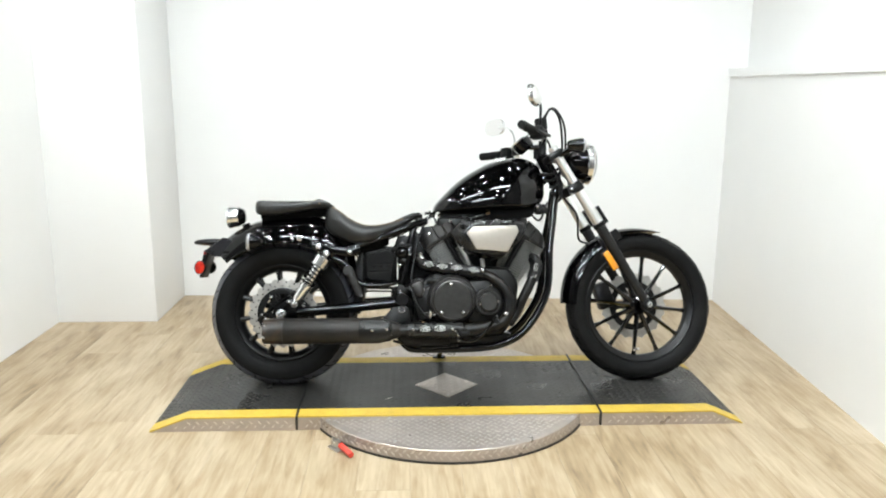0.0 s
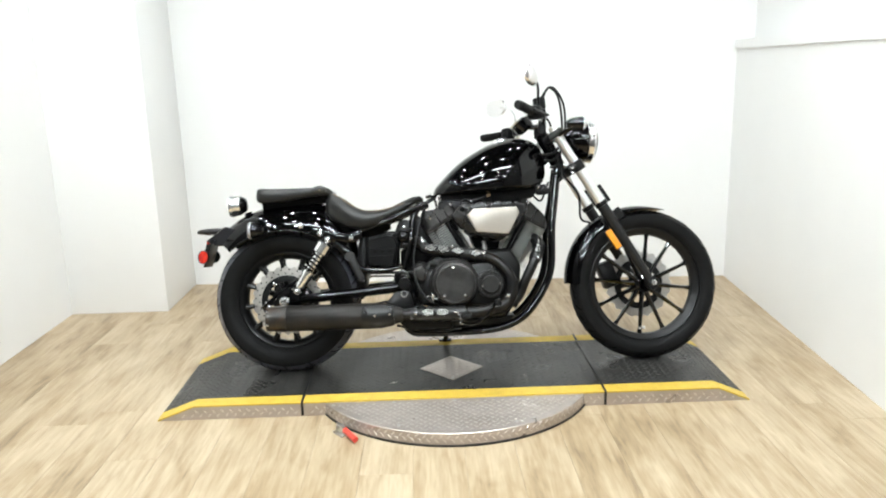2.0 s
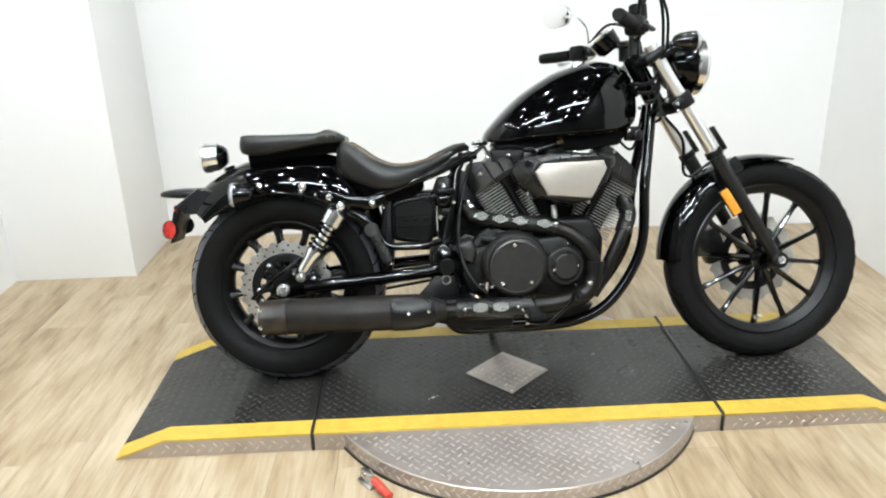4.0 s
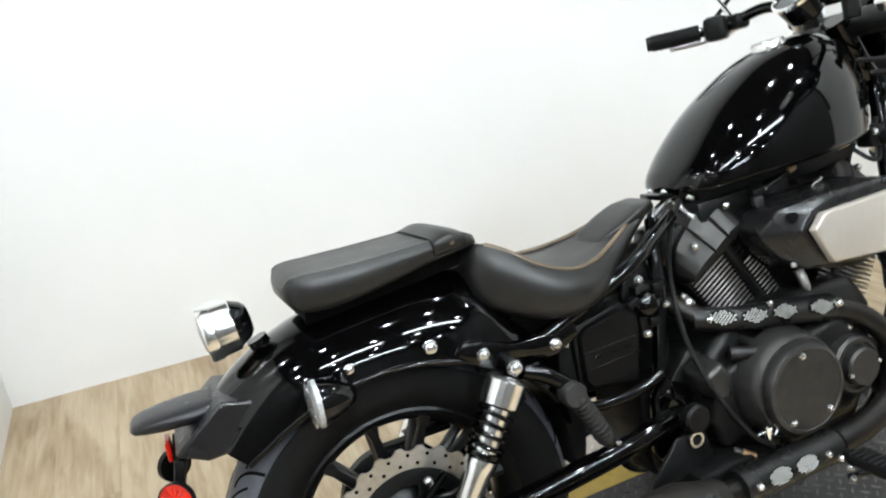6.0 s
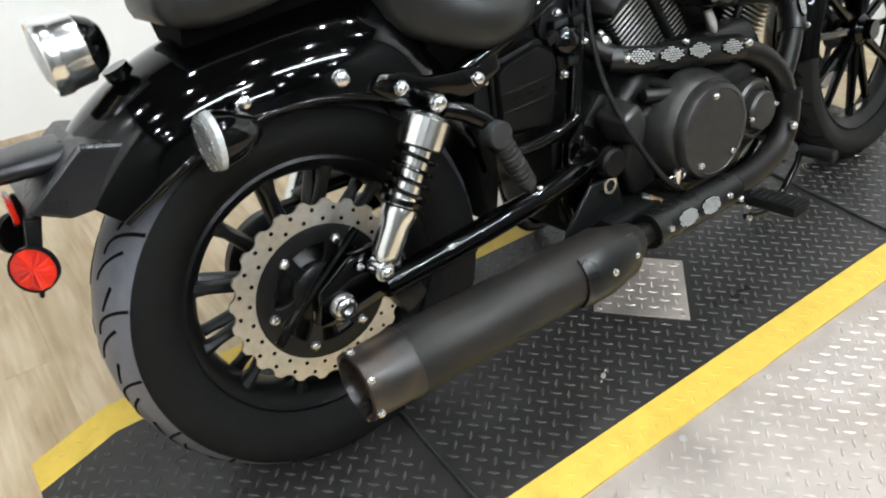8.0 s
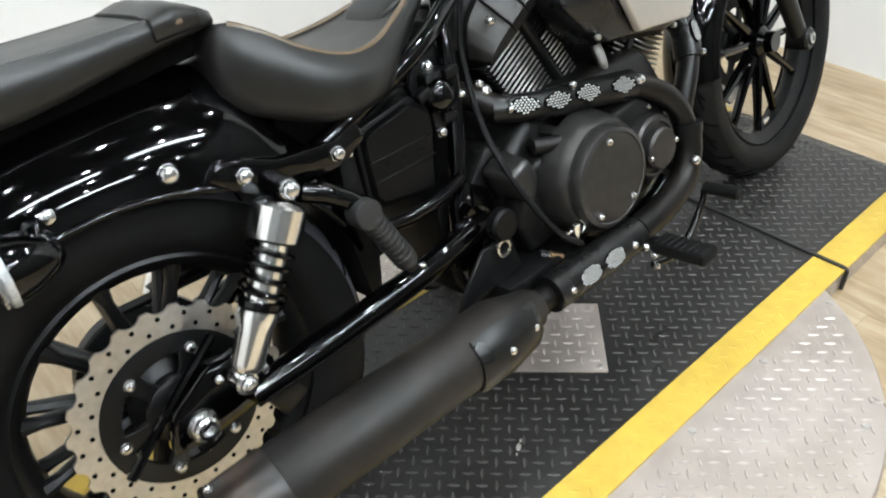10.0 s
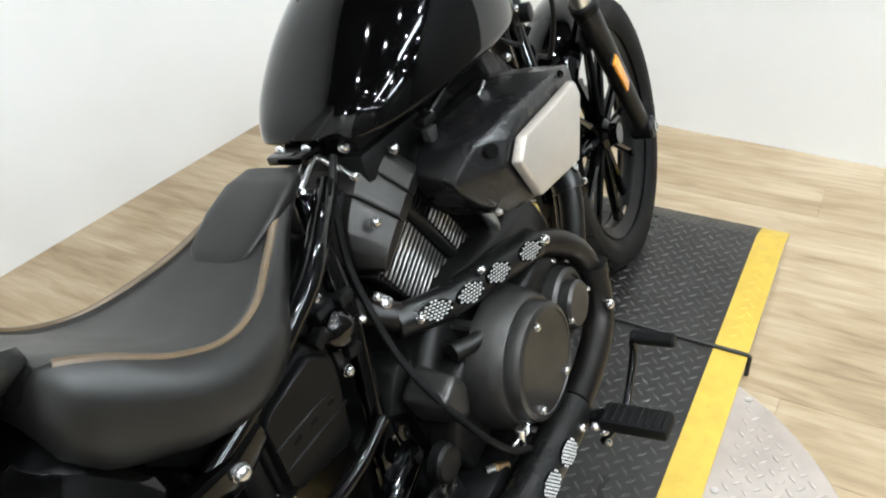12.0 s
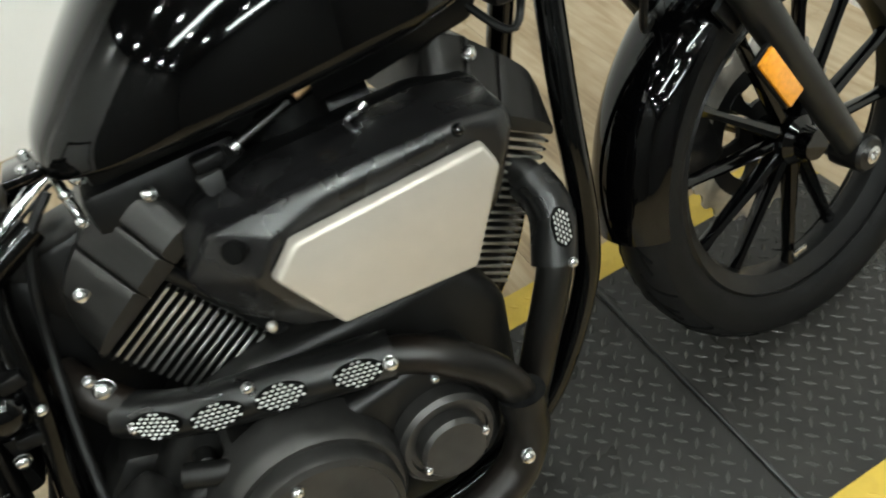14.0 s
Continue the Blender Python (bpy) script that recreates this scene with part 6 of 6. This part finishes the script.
for s in (-1, 1):
    sc = Vector((1.225, s * 0.165, 1.010))
    fs = st_part("front_turn_signal", lathe([(0.001, -0.03), (0.015, -0.024), (0.024, -0.005), (0.029, 0.025), (0.0295, 0.04)], sc, (1, 0, 0), 28), M_FRAME, bike, "black bullet turn signal with a clear lens")
    part("lens", lathe([(0.029, 0.038), (0.0285, 0.046), (0.018, 0.056), (0.0005, 0.058)], sc, (1, 0, 0), 28), M_CLEAR, fs, "clear ribbed lens")
    part("stem", tube([sc + Vector((0, -s * 0.02, -0.01)), on_axis(0.02, s * 0.115)], 0.009, 10, 2), M_FRAME, fs)

sp_d = Vector((-0.62, 0, 0.78)).normalized()
sp_c = Vector((1.038, 0, 1.044))
spd = st_part("speedometer", lathe([(0.03, -0.04), (0.042, -0.03), (0.046, 0.0), (0.046, 0.014)], sp_c, sp_d, 36), M_FRAME, bike, "round speedometer with a chrome rim")
part("rim", lathe([(0.046, 0.012), (0.049, 0.014), (0.049, 0.020), (0.044, 0.023), (0.042, 0.018)], sp_c, sp_d, 36, cap=False), M_CHROME, spd, "chrome dial rim")
part("dial", lathe([(0.0435, 0.014), (0.0435, 0.0165), (0.0005, 0.017)], sp_c, sp_d, 36), M_DIAL, spd, "dark glossy dial")

bar = [(0.945, -0.405, 1.058), (1.00, -0.325, 1.052), (1.045, -0.255, 1.050), (1.085, -0.17, 1.062), (1.105, -0.09, 1.045), (1.12, 0, 1.035)]


def side(s, x, y, z):
    """A point of the bar's right half, or its partner on the left, which sits lower and further back."""
    return (x + 0.012, -y, z - 0.05 * y) if s < 0 else (x - 0.055 * y, y * 0.76, z - 0.048 * y)


bar_full = [side(-1, x, -y, z) for x, y, z in bar] + [side(1, x, -y, z) for x, y, z in reversed(bar[:-1])]
hb = st_part("handlebar", tube(bar_full, 0.0125, 14, 6), M_FRAME, bike, "black tubular handlebar with rubber grips")
for s in (-1, 1):
    part("grip", tube([side(s, 0.938, 0.415, 1.059), side(s, 0.97, 0.37, 1.055), side(s, 1.008, 0.313, 1.052)], 0.0185, 16, 4), M_RUBBER, hb, "black rubber grip")
    part("grip_end", rod(side(s, 0.930, 0.425, 1.060), side(s, 0.942, 0.410, 1.059), 0.0165, n=16, bev=0.002), M_SATIN, hb)
    part("switch_housing", box(side(s, 1.030, 0.275, 1.050), (0.055, 0.05, 0.055), 0.012, Matrix.Rotation(radians(s * 33), 4, "Z")), M_PLASTIC, hb, "black switch housing")
    part("riser", rod((1.12, s * 0.05, 0.985), (1.12, s * 0.05, 1.048), 0.017, n=16, bev=0.003), M_SATIN, hb)
    part("lever_perch", box(side(s, 1.062, 0.235, 1.052), (0.04, 0.04, 0.035), 0.008), M_SATIN, hb)
    part("lever", tube([side(s, 1.085, 0.245, 1.046), side(s, 1.075, 0.30, 1.036), side(s, 1.035, 0.37, 1.034), side(s, 0.995, 0.425, 1.038)], 0.0065, 10, 5), M_FORK if s > 0 else M_SATIN, hb, "slim hand lever")
    part("mirror_stem", tube([side(s, 1.055, 0.24, 1.06), (1.060, s * 0.262, 1.11 + 0.018 * s), (1.045, s * 0.33, 1.157 + 0.026 * s), (1.018, s * 0.40, 1.174 + 0.028 * s)], 0.0055, 10, 6), M_CHROME if s > 0 else M_SATIN, hb, "bent mirror stem")
    yaw = 40 if s > 0 else -30
    mm = Matrix.Translation((1.0 if s > 0 else 0.992, s * 0.435, 1.180 + 0.029 * s)) @ Matrix.Rotation(radians(yaw), 4, "Z") @ Matrix.Rotation(radians(-6), 4, "Y")
    shell = []
    for x, k in ((-0.006, 0.97), (0.0, 1.0), (0.010, 0.93), (0.022, 0.6), (0.027, 0.2)):
        shell.append([mm @ Vector((x, 0.062 * k * math.copysign(abs(math.cos(u)) ** 0.75, math.cos(u)), 0.042 * k * math.copysign(abs(math.sin(u)) ** 0.75, math.sin(u)))) for u in np.linspace(0, 2 * math.pi, 29)[:-1]])
    part("mirror_shell", loft(shell), M_CHROME, hb, "chrome oval mirror shell")
    part("mirror_glass", loft([[mm @ Vector((x, 0.057 * math.copysign(abs(math.cos(u)) ** 0.75, math.cos(u)), 0.038 * math.copysign(abs(math.sin(u)) ** 0.75, math.sin(u)))) for u in np.linspace(0, 2 * math.pi, 29)[:-1]] for x in (-0.0075, -0.004)]), M_MIRROR, hb, "mirror glass")
part("brake_reservoir", rod((1.075, -0.215, 1.062), (1.072, -0.215, 1.108), 0.026, n=24, bev=0.004), M_PLASTIC, hb, "black brake fluid reservoir")
for k, pts in enumerate((((1.08, -0.22, 1.09), (1.12, -0.2, 1.155), (1.175, -0.14, 1.12), (1.20, -0.08, 1.0), (1.19, -0.06, 0.88)),
                         ((1.06, -0.24, 1.075), (1.13, -0.19, 1.16), (1.20, -0.12, 1.10), (1.215, -0.07, 0.96)),
                         ((1.05, 0.25, 1.06), (1.12, 0.19, 1.13), (1.19, 0.11, 1.07), (1.19, 0.07, 0.90)),
                         ((1.20, -0.05, 0.86), (1.205, -0.07, 0.80), (1.26, -0.08, 0.72), (1.275, -0.05, 0.62), (1.33, 0.0, 0.60)))):
    st_part("control_cable", tube(pts, 0.005, 8, 8), M_PLASTIC, bike, "black control cable")
for k in range(5):
    a, b = (1.10 + 0.02 * k, -0.06 - 0.01 * (k % 3), 0.90 - 0.03 * k), (1.19, -0.075, 0.93 - 0.022 * k)
    st_part("wire_loom", tube([a, ((a[0] + b[0]) / 2, -0.095, (a[2] + b[2]) / 2 - 0.02), b], 0.0055, 8, 6), M_PLASTIC, bike, "black wiring loom at the steering head")
cal = st_part("front_caliper", box(FAX + Vector((-0.135, 0.072, 0.045)), (0.075, 0.06, 0.12), 0.014, Matrix.Rotation(radians(-20), 4, "Y")), M_SATIN, bike, "black front brake caliper")
for dz in (-0.02, 0.02):
    bolt(cal, FAX + Vector((-0.105, 0.108, 0.02 + dz)), 0.007, (0, 1, 0))


# ---- floor planks ----
PW, PL = 0.182, 1.22
rng = random.Random(4)
nx = int((X1 + 0.15 - X0) / PW) + 2
plank_meshes = {}


def plank_mesh(length, width):
    key = (round(length, 3), round(width, 3))
    if key not in plank_meshes:
        ob = part("plank", box((0, 0, -0.003), (width - 0.0006, length - 0.0006, 0.006), 0.0004, seg=1), M_WOOD, floor)
        plank_meshes[key] = ob.data
        return ob
    ob = new("plank", plank_meshes[key])
    ob.parent = floor
    return ob


for i in range(nx):
    x_lo, x_hi = max(X0 - 0.05, X0 + (i - 0.15) * PW), min(X1 + 0.12, X0 + (i + 0.85) * PW)
    if x_hi - x_lo < 0.03:
        continue
    y = Y0 - rng.random() * PL
    while y < Y1 + 0.13:
        y_lo, y_hi = max(Y0, y), min(Y1 + 0.14, y + PL)
        y += PL
        if y_hi - y_lo < 0.02:
            continue
        ob = plank_mesh(y_hi - y_lo, x_hi - x_lo)
        ob.location = ((x_lo + x_hi) / 2, (y_lo + y_hi) / 2, 0.0)
